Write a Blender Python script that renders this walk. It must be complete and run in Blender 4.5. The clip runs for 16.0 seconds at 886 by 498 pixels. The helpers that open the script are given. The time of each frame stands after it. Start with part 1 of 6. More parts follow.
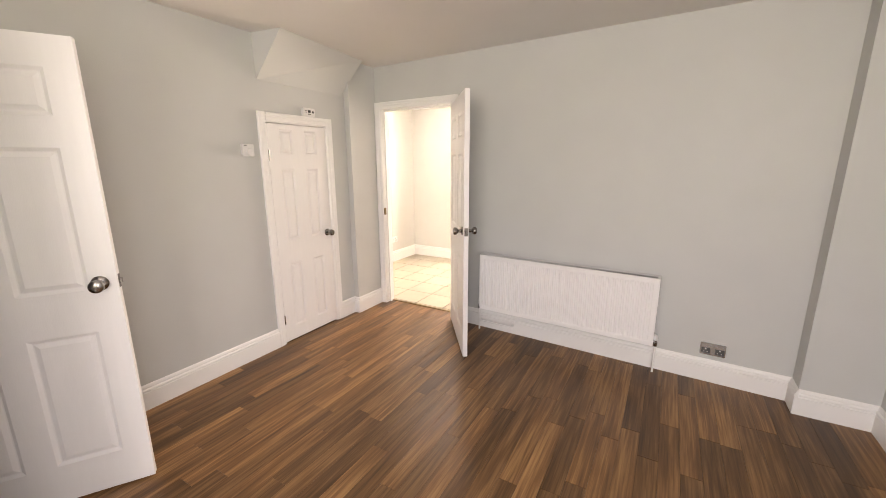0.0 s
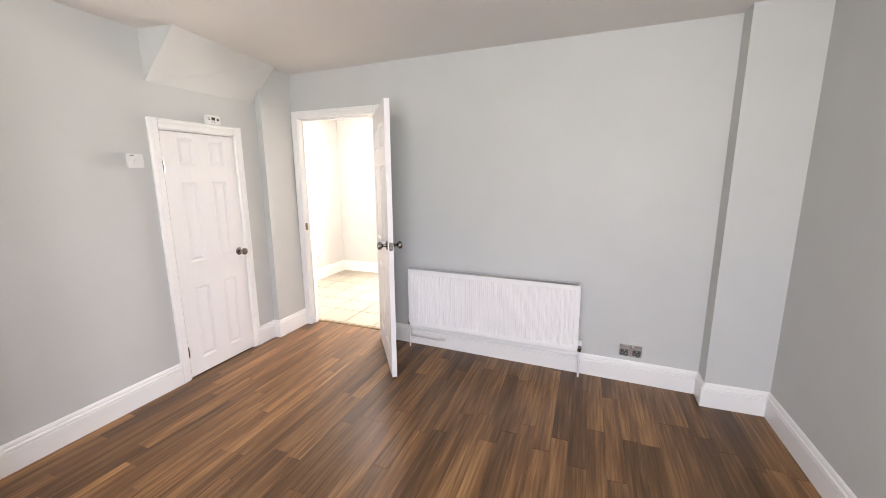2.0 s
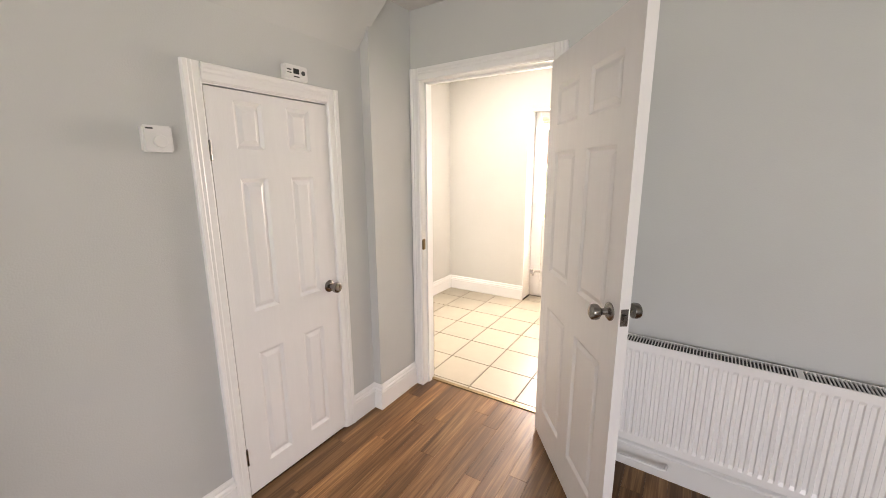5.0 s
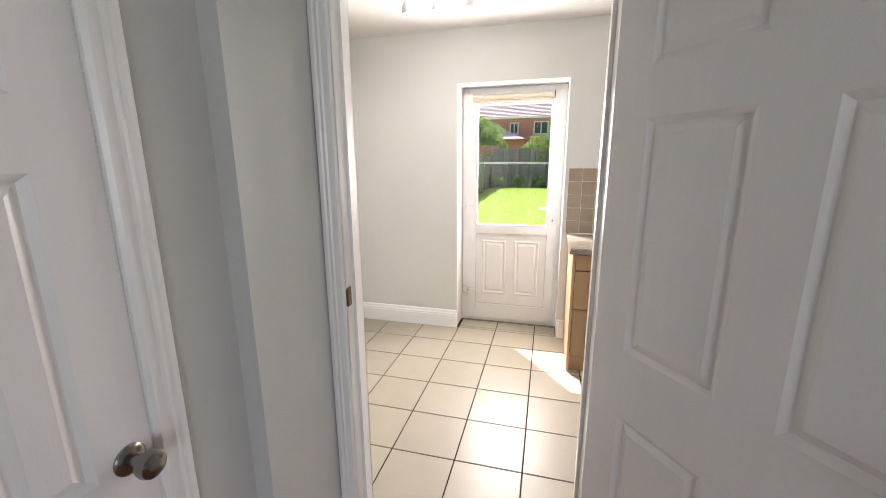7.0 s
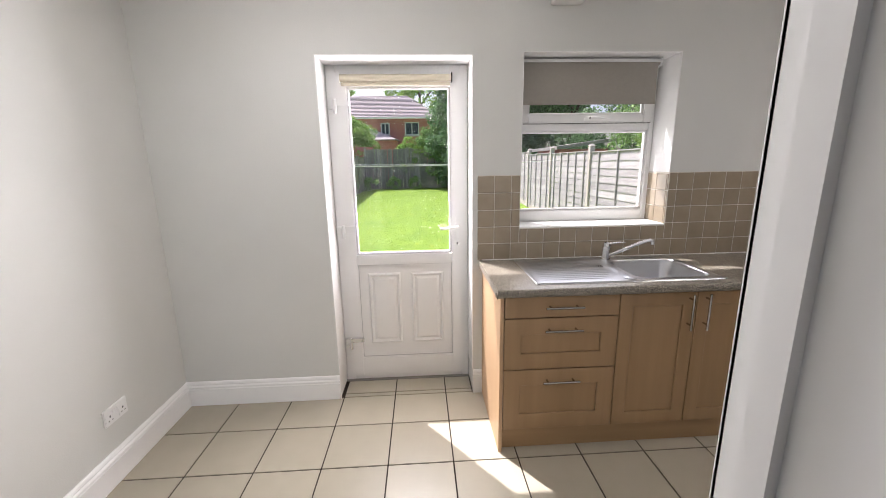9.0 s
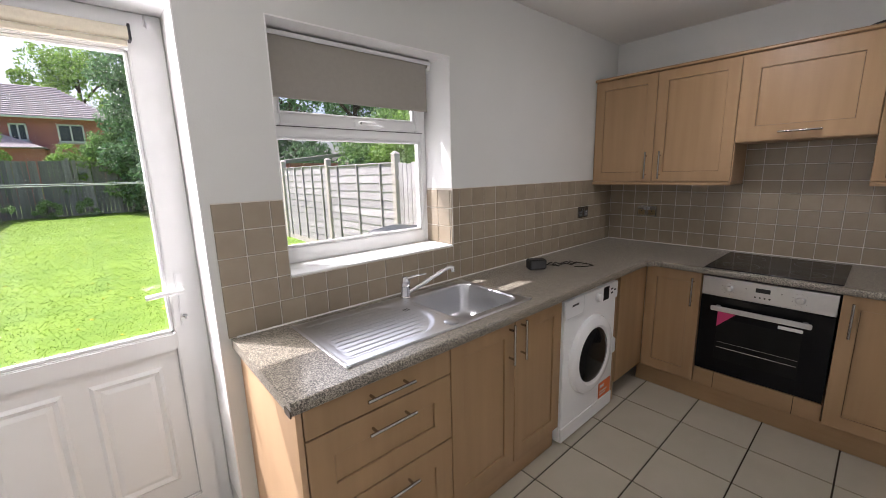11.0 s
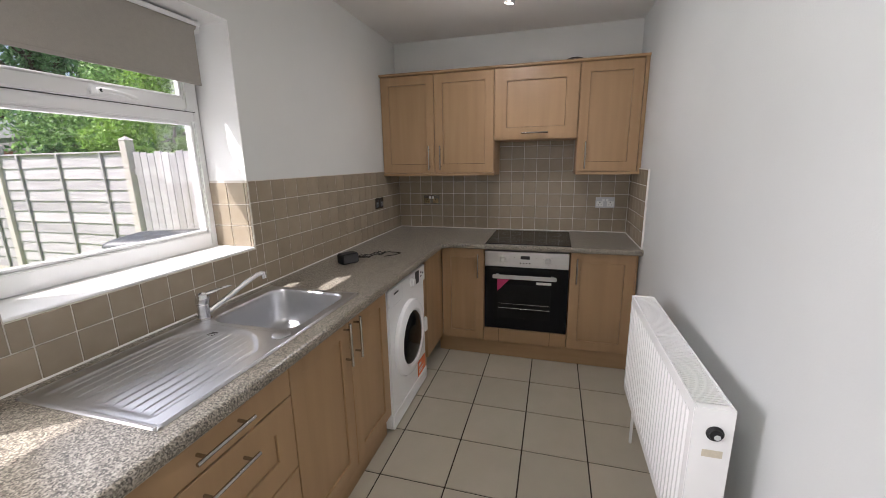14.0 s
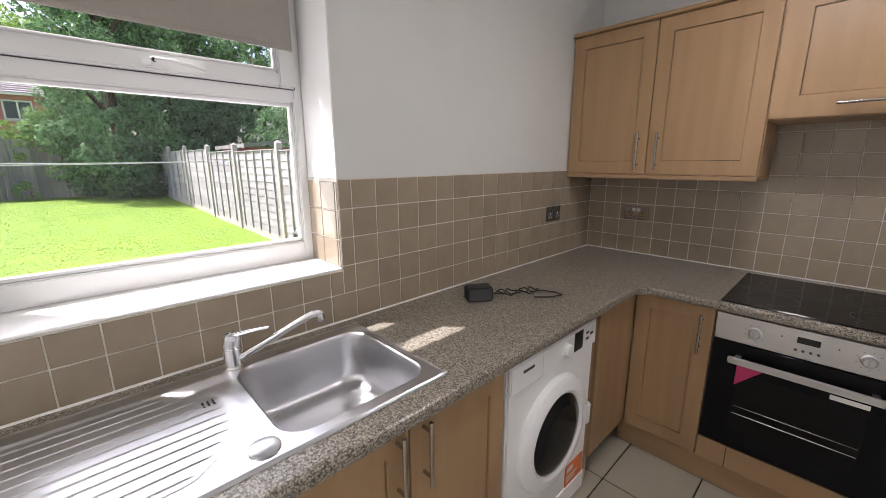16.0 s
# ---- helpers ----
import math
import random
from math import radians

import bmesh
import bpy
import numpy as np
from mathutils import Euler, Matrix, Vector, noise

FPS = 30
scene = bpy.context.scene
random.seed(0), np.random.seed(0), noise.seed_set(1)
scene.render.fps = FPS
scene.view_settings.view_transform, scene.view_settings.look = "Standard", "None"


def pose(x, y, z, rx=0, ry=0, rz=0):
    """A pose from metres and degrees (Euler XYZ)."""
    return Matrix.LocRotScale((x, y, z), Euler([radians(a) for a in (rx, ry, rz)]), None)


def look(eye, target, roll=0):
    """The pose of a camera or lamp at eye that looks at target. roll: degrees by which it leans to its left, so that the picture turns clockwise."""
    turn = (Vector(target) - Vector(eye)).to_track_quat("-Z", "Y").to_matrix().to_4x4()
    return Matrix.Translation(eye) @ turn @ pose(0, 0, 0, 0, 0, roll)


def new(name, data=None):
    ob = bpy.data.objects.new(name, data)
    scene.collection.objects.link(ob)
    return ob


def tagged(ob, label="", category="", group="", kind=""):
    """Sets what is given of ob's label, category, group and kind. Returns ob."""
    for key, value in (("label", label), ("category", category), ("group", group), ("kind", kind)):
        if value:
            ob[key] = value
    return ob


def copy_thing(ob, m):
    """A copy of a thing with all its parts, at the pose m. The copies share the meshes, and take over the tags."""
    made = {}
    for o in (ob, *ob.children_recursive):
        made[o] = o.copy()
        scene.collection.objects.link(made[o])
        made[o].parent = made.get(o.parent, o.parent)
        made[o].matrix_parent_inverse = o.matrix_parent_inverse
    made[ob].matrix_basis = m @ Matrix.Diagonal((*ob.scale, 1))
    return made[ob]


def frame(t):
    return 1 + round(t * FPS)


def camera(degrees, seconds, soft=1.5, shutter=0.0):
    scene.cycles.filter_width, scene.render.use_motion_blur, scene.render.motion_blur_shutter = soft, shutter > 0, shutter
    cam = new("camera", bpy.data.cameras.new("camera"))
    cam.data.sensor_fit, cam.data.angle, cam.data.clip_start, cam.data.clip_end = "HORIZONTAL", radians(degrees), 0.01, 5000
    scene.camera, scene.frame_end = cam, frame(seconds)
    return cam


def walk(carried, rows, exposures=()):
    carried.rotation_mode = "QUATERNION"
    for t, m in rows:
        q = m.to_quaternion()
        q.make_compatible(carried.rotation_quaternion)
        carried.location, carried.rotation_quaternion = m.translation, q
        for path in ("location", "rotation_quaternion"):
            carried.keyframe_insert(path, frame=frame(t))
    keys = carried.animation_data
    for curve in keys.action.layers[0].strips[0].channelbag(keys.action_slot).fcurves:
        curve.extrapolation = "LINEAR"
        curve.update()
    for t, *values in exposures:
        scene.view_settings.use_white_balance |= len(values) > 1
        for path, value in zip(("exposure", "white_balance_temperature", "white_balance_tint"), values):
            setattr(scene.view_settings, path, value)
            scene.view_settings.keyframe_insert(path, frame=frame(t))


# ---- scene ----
cam = camera(97.4, 16.0, soft=0.9)
PATH = [
    (0, (0.241, 0.262, 1.502), (-0.734, 1.953, 1.067), -0.2),
    (0.5, (0.269, 0.277, 1.505), (-0.466, 2.092, 1.102), -0.2),
    (1, (0.293, 0.29, 1.512), (-0.258, 2.174, 1.129), -0.2),
    (1.5, (0.291, 0.317, 1.498), (-0.221, 2.214, 1.126), -0.2),
    (2, (0.264, 0.388, 1.498), (-0.42, 2.229, 1.122), -0.3),
    (2.5, (0.183, 0.52, 1.5), (-0.741, 2.252, 1.12), -0.3),
    (3, (0.074, 0.651, 1.488), (-1.006, 2.29, 1.103), -0.3),
    (3.5, (-0.155, 0.82, 1.474), (-1.285, 2.426, 1.091), -0.4),
    (3.7, (-0.249, 0.886, 1.502), (-1.376, 2.488, 1.097), -0.6),
    (5.8, (-1.201, 1.756, 1.467), (-2.108, 3.495, 1.076), 0.1),
    (6, (-1.27, 1.832, 1.463), (-2.129, 3.594, 1.069), 0.1),
    (6.5, (-1.45, 2.091, 1.478), (-2.166, 3.91, 1.057), -0.3),
    (7, (-1.649, 2.292, 1.463), (-2.151, 4.181, 1.037), -0.3),
    (7.5, (-1.792, 2.478, 1.475), (-2.083, 4.408, 1.036), -0.5),
    (8, (-1.837, 2.743, 1.464), (-1.993, 4.689, 1.03), -0.4),
    (8.2, (-1.834, 2.838, 1.476), (-1.965, 4.787, 1.046), -0.4),
    (10.3, (-1.824, 3.773, 1.513), (-0.989, 5.54, 1.09), -1.5),
    (10.5, (-1.801, 3.84, 1.515), (-0.842, 5.545, 1.101), -1.4),
    (11, (-1.785, 3.951, 1.519), (-0.494, 5.428, 1.132), -1.5),
    (11.5, (-1.84, 4.08, 1.523), (-0.237, 5.212, 1.136), -1.7),
    (12, (-1.877, 4.137, 1.527), (-0.1, 4.955, 1.109), -1.7),
    (12.5, (-1.866, 4.134, 1.524), (-0.029, 4.739, 1.016), -1.1),
    (13, (-1.862, 4.137, 1.501), (-0.028, 4.667, 0.904), -0.7),
    (13.5, (-1.866, 4.144, 1.498), (-0.019, 4.662, 0.933), -0.7),
    (14, (-1.835, 4.171, 1.5), (0.042, 4.706, 1.063), -1.0),
    (14.5, (-1.67, 4.16, 1.474), (0.202, 4.752, 1.092), -1.1),
    (15, (-1.4, 4.129, 1.496), (0.388, 4.934, 1.1), -1.4),
    (15.5, (-1.195, 4.21, 1.473), (0.438, 5.288, 1.056), -1.2),
    (16, (-0.978, 4.318, 1.487), (0.366, 5.732, 1.047), -0.3),
]
EXPOSURES = [
    (0.0, 2.3, 8000, 23), (0.5, 2.38, 7500, 23), (1.0, 2.52, 6850, 22), (1.5, 2.58, 6750, 22), (2.0, 2.56, 6850, 21), (2.5, 2.45, 7500, 23),
    (3.0, 2.3, 8100, 24), (3.7, 2.3, 8100, 24), (5.8, 1.8, 6750, 18), (6.5, 1.55, 6500, 17), (7.0, 1.42, 6500, 18), (7.5, 1.22, 6400, 18), (8.0, 1.05, 6350, 18),
    (8.4, 0.98, 6300, 18), (10.3, 0.9, 5950, 19), (11.0, 0.9, 6050, 19), (12.5, 1.0, 6050, 17), (14.0, 1.0, 6050, 17), (15.0, 1.05, 6080, 17), (16.0, 1.2, 6100, 19),
]
walk(cam, [(t, look(eye, target, roll)) for t, eye, target, roll in PATH], EXPOSURES)

# ---- light ----
SUN_TO = Vector((-0.834, 1.1, 1.965)).normalized()
world = bpy.data.worlds.new("sky")
scene.world = world
world.use_nodes = True
wn = world.node_tree.nodes
sky = wn.new("ShaderNodeTexSky")
sky.sky_type = "NISHITA"
sky.sun_disc = False
sky.dust_density = 5.0
sky.air_density = 0.8
sky.sun_elevation = radians(55)
sky.sun_rotation = radians(-37)
wn["Background"].inputs["Strength"].default_value = 0.15
world.node_tree.links.new(sky.outputs[0], wn["Background"].inputs["Color"])


def lamp(name, kind, m, watts, colour, **settings):
    data = bpy.data.lights.new(name, kind)
    data.energy, data.color = watts, colour
    if kind == "SUN":
        data.angle = settings["angle"]
    if kind == "AREA":
        data.shape, data.size, data.size_y = "RECTANGLE", settings["size"], settings["size_y"]
    if kind == "SPOT":
        data.shadow_soft_size, data.spot_size, data.spot_blend = settings["radius"], settings["cone"], 1.0
    if kind == "POINT":
        data.shadow_soft_size = settings["radius"]
    ob = new(name, data)
    ob.matrix_world = m
    return ob


lamp("sun", "SUN", look(SUN_TO * 30, (0, 0, 0)), 5.0, (1.0, 0.95, 0.87), angle=radians(0.6))
# daylight of the living room's front window, in its opening
lamp("front_window_light", "AREA", pose(0.52, -1.60, 1.5, 90, 0, 0), 15.5, (0.88, 0.945, 1.0), size=1.42, size_y=1.38)
# daylight-coloured fill added from the side, in an unseen opening made for it
lamp("side_fill_light", "AREA", pose(1.46, -0.65, 1.45, 90, 0, 90), 7.5, (0.88, 0.945, 1.0), size=1.15, size_y=1.25)
# sky light in the openings of the kitchen window and the back door's glass
lamp("kitchen_window_light", "AREA", pose(-0.765, 5.852, 1.47, -90, 0, 0), 3.5, (1.0, 0.97, 0.92), size=0.80, size_y=0.68)
lamp("back_door_light", "AREA", pose(-1.947, 5.852, 1.44, -90, 0, 0), 25.0, (1.0, 0.965, 0.91), size=0.60, size_y=1.02)


# ---- materials ----
def socket_to(nt, a, b):
    nt.links.new(a, b)


def material(name, base, rough=0.5, metal=0.0, vary=0.0, grain=0.0, scale=6.0, stretch=(1, 1, 1), bump=0.0, bump_scale=60.0,
             second=None, mottle=0.5, random=0.0, coat=0.0, spec=0.5, rough_vary=0.0, island=False, contrast=0.18):
    """Base colour with two scales of variation, relief and a change from piece to piece."""
    m = bpy.data.materials.new(name)
    m.use_nodes = True
    nt = m.node_tree
    n, p = nt.nodes, nt.nodes["Principled BSDF"]
    p.inputs["Roughness"].default_value, p.inputs["Metallic"].default_value = rough, metal
    p.inputs["Coat Weight"].default_value, p.inputs["Specular IOR Level"].default_value = coat, spec
    p.inputs["Coat Roughness"].default_value = 0.15
    geo = n.new("ShaderNodeNewGeometry")
    mapping = n.new("ShaderNodeMapping")
    mapping.inputs["Scale"].default_value = stretch
    socket_to(nt, geo.outputs["Position"], mapping.inputs["Vector"])
    info = n.new("ShaderNodeObjectInfo")
    pick = geo.outputs["Random Per Island"] if island else info.outputs["Random"]
    if random:
        shift = n.new("ShaderNodeVectorMath")
        shift.operation = "MULTIPLY_ADD"
        socket_to(nt, pick, shift.inputs[0])
        shift.inputs[1].default_value = (17.0, 31.0, 7.0)
        socket_to(nt, mapping.outputs[0], shift.inputs[2])
        place = shift.outputs[0]
    else:
        place = mapping.outputs[0]
    coarse = n.new("ShaderNodeTexNoise")
    coarse.inputs["Scale"].default_value, coarse.inputs["Detail"].default_value = scale * 0.25, 3.0
    fine = n.new("ShaderNodeTexNoise")
    fine.inputs["Scale"].default_value, fine.inputs["Detail"].default_value = scale, 6.0
    for t in (coarse, fine):
        socket_to(nt, place, t.inputs["Vector"])
    mix = n.new("ShaderNodeMix")
    mix.data_type = "RGBA"
    other = second or tuple(c * (1 - vary) for c in base)
    mix.inputs[6].default_value, mix.inputs[7].default_value = (*base, 1), (*other, 1)
    add = n.new("ShaderNodeMath")
    add.operation = "MULTIPLY_ADD"
    socket_to(nt, fine.outputs[0], add.inputs[0])
    add.inputs[1].default_value = 1 - mottle
    weigh = n.new("ShaderNodeMath")
    weigh.operation = "MULTIPLY"
    socket_to(nt, coarse.outputs[0], weigh.inputs[0])
    weigh.inputs[1].default_value = mottle
    socket_to(nt, weigh.outputs[0], add.inputs[2])
    span = n.new("ShaderNodeMapRange")
    span.inputs[1].default_value, span.inputs[2].default_value = 0.5 - contrast, 0.5 + contrast
    socket_to(nt, add.outputs[0], span.inputs[0])
    socket_to(nt, span.outputs[0], mix.inputs[0])
    colour = mix.outputs[2]
    if random:
        hsv = n.new("ShaderNodeHueSaturation")
        value = n.new("ShaderNodeMapRange")
        value.inputs[3].default_value, value.inputs[4].default_value = 1 - random, 1 + random
        socket_to(nt, pick, value.inputs[0])
        socket_to(nt, value.outputs[0], hsv.inputs["Value"])
        socket_to(nt, colour, hsv.inputs["Color"])
        colour = hsv.outputs[0]
    socket_to(nt, colour, p.inputs["Base Color"])
    if rough_vary:
        r = n.new("ShaderNodeMapRange")
        r.inputs[3].default_value, r.inputs[4].default_value = max(rough - rough_vary, 0.02), rough + rough_vary
        socket_to(nt, fine.outputs[0], r.inputs[0])
        socket_to(nt, r.outputs[0], p.inputs["Roughness"])
    if bump:
        relief = n.new("ShaderNodeTexNoise")
        relief.inputs["Scale"].default_value, relief.inputs["Detail"].default_value = bump_scale, 4.0
        socket_to(nt, place, relief.inputs["Vector"])
        b = n.new("ShaderNodeBump")
        b.inputs["Strength"].default_value, b.inputs["Distance"].default_value = bump, 0.01
        socket_to(nt, relief.outputs[0], b.inputs["Height"])
        socket_to(nt, b.outputs[0], p.inputs["Normal"])
    return m


def speckle(name, dark, middle, light, scale, rough):
    """Laminate printed like granite: flecks of three tones."""
    m = bpy.data.materials.new(name)
    m.use_nodes = True
    nt = m.node_tree
    n, p = nt.nodes, nt.nodes["Principled BSDF"]
    p.inputs["Roughness"].default_value = rough
    geo = n.new("ShaderNodeNewGeometry")
    cells = n.new("ShaderNodeTexVoronoi")
    cells.inputs["Scale"].default_value = scale
    noise_a = n.new("ShaderNodeTexNoise")
    noise_a.inputs["Scale"].default_value, noise_a.inputs["Detail"].default_value = scale * 0.6, 5.0
    ramp = n.new("ShaderNodeValToRGB")
    e = ramp.color_ramp.elements
    e[0].position, e[0].color = 0.30, (*dark, 1)
    e[1].position, e[1].color = 0.72, (*light, 1)
    mid = e.new(0.48)
    mid.color = (*middle, 1)
    socket_to(nt, geo.outputs["Position"], cells.inputs["Vector"])
    socket_to(nt, geo.outputs["Position"], noise_a.inputs["Vector"])
    grey = n.new("ShaderNodeRGBToBW")
    socket_to(nt, cells.outputs["Color"], grey.inputs[0])
    blend = n.new("ShaderNodeMath")
    blend.operation = "MULTIPLY_ADD"
    socket_to(nt, grey.outputs[0], blend.inputs[0])
    blend.inputs[1].default_value = 0.55
    half = n.new("ShaderNodeMath")
    half.operation = "MULTIPLY"
    half.inputs[1].default_value = 0.5
    socket_to(nt, noise_a.outputs[0], half.inputs[0])
    socket_to(nt, half.outputs[0], blend.inputs[2])
    socket_to(nt, blend.outputs[0], ramp.inputs[0])
    socket_to(nt, ramp.outputs[0], p.inputs["Base Color"])
    b = n.new("ShaderNodeBump")
    b.inputs["Strength"].default_value, b.inputs["Distance"].default_value = 0.15, 0.002
    socket_to(nt, noise_a.outputs[0], b.inputs["Height"])
    socket_to(nt, b.outputs[0], p.inputs["Normal"])
    return m


def thin_leaf(name, base, second, scale, random_tone, through_light=0.4):
    """Thin green blades: diffuse, a little gloss, and light let through."""
    m = material(name, base, 0.55, second=second, scale=scale, random=random_tone, island=True, spec=0.3)
    nt = m.node_tree
    n, p = nt.nodes, nt.nodes["Principled BSDF"]
    clear, mix = n.new("ShaderNodeBsdfTranslucent"), n.new("ShaderNodeMixShader")
    mix.inputs[0].default_value = through_light
    colour = p.inputs["Base Color"].links[0].from_socket
    socket_to(nt, colour, clear.inputs["Color"])
    socket_to(nt, p.outputs[0], mix.inputs[1])
    socket_to(nt, clear.outputs[0], mix.inputs[2])
    socket_to(nt, mix.outputs[0], n["Material Output"].inputs[0])
    return m


def plank_wood(name):
    """Printed oak: soft bands drawn out along y, streaks and fine fibres, a tone of its own for each plank."""
    m = bpy.data.materials.new(name)
    m.use_nodes = True
    nt = m.node_tree
    n, p = nt.nodes, nt.nodes["Principled BSDF"]
    geo, info = n.new("ShaderNodeNewGeometry"), n.new("ShaderNodeObjectInfo")
    shift = n.new("ShaderNodeVectorMath")
    shift.operation = "MULTIPLY_ADD"
    socket_to(nt, info.outputs["Random"], shift.inputs[0])
    shift.inputs[1].default_value = (19.0, 37.0, 5.0)
    socket_to(nt, geo.outputs["Position"], shift.inputs[2])

    def stretched(kind, across, along):
        mp = n.new("ShaderNodeMapping")
        mp.inputs["Scale"].default_value = (across, along, 1.0)
        socket_to(nt, shift.outputs[0], mp.inputs["Vector"])
        t = n.new(kind)
        socket_to(nt, mp.outputs[0], t.inputs["Vector"])
        return t

    broad = stretched("ShaderNodeTexNoise", 11.0, 0.8)
    streak = stretched("ShaderNodeTexNoise", 62.0, 2.6)
    fibre = stretched("ShaderNodeTexNoise", 210.0, 5.0)
    for t, fine in ((broad, 2.0), (streak, 3.0), (fibre, 3.0)):
        t.inputs["Scale"].default_value, t.inputs["Detail"].default_value = 1.0, fine
    broad.inputs["Distortion"].default_value = 0.6
    total = None
    for t, w in ((broad, 0.42), (streak, 0.36), (fibre, 0.22)):
        k = n.new("ShaderNodeMath")
        k.operation = "MULTIPLY_ADD"
        socket_to(nt, t.outputs["Fac"], k.inputs[0])
        k.inputs[1].default_value = w
        if total:
            socket_to(nt, total, k.inputs[2])
        else:
            k.inputs[2].default_value = 0.0
        total = k.outputs[0]
    ramp = n.new("ShaderNodeValToRGB")
    e = ramp.color_ramp.elements
    e[0].position, e[0].color = 0.34, (0.056, 0.026, 0.010, 1)
    e[1].position, e[1].color = 0.66, (0.32, 0.175, 0.074, 1)
    e.new(0.49).color = (0.145, 0.070, 0.027, 1)
    socket_to(nt, total, ramp.inputs[0])
    value, hsv = n.new("ShaderNodeMapRange"), n.new("ShaderNodeHueSaturation")
    value.inputs[3].default_value, value.inputs[4].default_value = 0.70, 1.50
    socket_to(nt, info.outputs["Random"], value.inputs[0])
    socket_to(nt, value.outputs[0], hsv.inputs["Value"])
    socket_to(nt, ramp.outputs[0], hsv.inputs["Color"])
    socket_to(nt, hsv.outputs[0], p.inputs["Base Color"])
    rough = n.new("ShaderNodeMapRange")
    rough.inputs[3].default_value, rough.inputs[4].default_value = 0.28, 0.46
    socket_to(nt, broad.outputs["Fac"], rough.inputs[0])
    socket_to(nt, rough.outputs[0], p.inputs["Roughness"])
    p.inputs["Specular IOR Level"].default_value = 0.4
    b = n.new("ShaderNodeBump")
    b.inputs["Strength"].default_value, b.inputs["Distance"].default_value = 0.08, 0.004
    socket_to(nt, fibre.outputs["Fac"], b.inputs["Height"])
    socket_to(nt, b.outputs[0], p.inputs["Normal"])
    return m


def pane_glass(name, tint=(0.97, 0.97, 0.97)):
    m = bpy.data.materials.new(name)
    m.use_nodes = True
    nt = m.node_tree
    n = nt.nodes
    n.remove(n["Principled BSDF"])
    clear, gloss, mix, fres = (n.new("ShaderNode" + k) for k in ("BsdfTransparent", "BsdfGlossy", "MixShader", "Fresnel"))
    clear.inputs[0].default_value = (*tint, 1)
    gloss.inputs["Roughness"].default_value = 0.01
    fres.inputs["IOR"].default_value = 1.45
    nt.links.new(fres.outputs[0], mix.inputs[0])
    nt.links.new(clear.outputs[0], mix.inputs[1])
    nt.links.new(gloss.outputs[0], mix.inputs[2])
    nt.links.new(mix.outputs[0], n["Material Output"].inputs[0])
    return m


def glow(name, colour, strength):
    m = bpy.data.materials.new(name)
    m.use_nodes = True
    p = m.node_tree.nodes["Principled BSDF"]
    p.inputs["Emission Color"].default_value = (*colour, 1)
    p.inputs["Emission Strength"].default_value = strength
    return m


KWALL = material("kitchen_wall_paint", (0.645, 0.647, 0.62), 0.55, vary=0.05, scale=3.0, bump=0.08, bump_scale=180.0)
WALL = material("wall_paint", (0.590, 0.604, 0.594), 0.55, vary=0.05, scale=3.0, bump=0.08, bump_scale=180.0)
CEIL = material("ceiling_paint", (0.78, 0.76, 0.73), 0.8, vary=0.04, scale=2.0, bump=0.08, bump_scale=120.0)
GLOSS = material("white_gloss_paint", (0.87, 0.87, 0.86), 0.30, vary=0.02, scale=8.0, bump=0.015, bump_scale=90.0, rough_vary=0.04)
DOORP = material("white_door_paint", (0.85, 0.845, 0.84), 0.38, vary=0.03, scale=5.0, stretch=(9, 9, 1), bump=0.06, bump_scale=40.0)
PVC = material("white_plastic", (0.78, 0.78, 0.77), 0.3, vary=0.03, scale=9.0)
ENAMEL = material("white_enamel", (0.88, 0.88, 0.875), 0.25, vary=0.02, scale=9.0)
WOODF = plank_wood("oak_plank")
JOINTF = material("plank_joint", (0.035, 0.018, 0.01), 0.8, vary=0.2)
TILEF = material("cream_floor_tile", (0.46, 0.42, 0.335), 0.33, second=(0.37, 0.335, 0.26), scale=7.0, mottle=0.6, contrast=0.4, bump=0.03, bump_scale=25.0, random=0.05, rough_vary=0.1)
GROUTF = material("dark_floor_grout", (0.03, 0.02, 0.013), 0.9, vary=0.4, scale=15.0)
TILEW = material("beige_wall_tile", (0.325, 0.268, 0.195), 0.22, second=(0.275, 0.222, 0.158), scale=16.0, bump=0.06, bump_scale=22.0, random=0.07, rough_vary=0.06)
GROUTW = material("pale_wall_grout", (0.70, 0.65, 0.57), 0.85, vary=0.25, scale=20.0)
SEAL = material("white_sealant", (0.78, 0.76, 0.72), 0.4, vary=0.1, scale=30.0)
MAPLE = material("maple_laminate", (0.385, 0.248, 0.13), 0.38, second=(0.315, 0.197, 0.10), scale=20.0, stretch=(1.0, 1.0, 0.07), mottle=0.45, bump=0.02, bump_scale=60.0, spec=0.4)
MAPLEH = material("maple_laminate_across", (0.385, 0.248, 0.13), 0.38, second=(0.315, 0.197, 0.10), scale=20.0, stretch=(0.07, 0.07, 1.0), mottle=0.45, spec=0.4)
CARC = material("cabinet_carcass", (0.50, 0.33, 0.19), 0.5, vary=0.12, scale=12.0, stretch=(1, 1, 0.1))
# near-black fill that paints the shade in gaps, grooves and slots
SHADOWGAP = material("painted_gap_shade", (0.015, 0.010, 0.008), 0.9, vary=0.2)
TOP = speckle("granite_laminate", (0.032, 0.027, 0.020), (0.150, 0.132, 0.104), (0.40, 0.362, 0.30), 290.0, 0.30)
STEEL = material("brushed_steel", (0.56, 0.565, 0.58), 0.30, metal=1.0, vary=0.05, scale=60.0, stretch=(0.06, 1, 1), rough_vary=0.03)
CHROME = material("chrome", (0.78, 0.78, 0.79), 0.09, metal=1.0, vary=0.05)
BARSTEEL = material("satin_steel", (0.42, 0.40, 0.375), 0.24, metal=1.0, vary=0.08, scale=40.0)
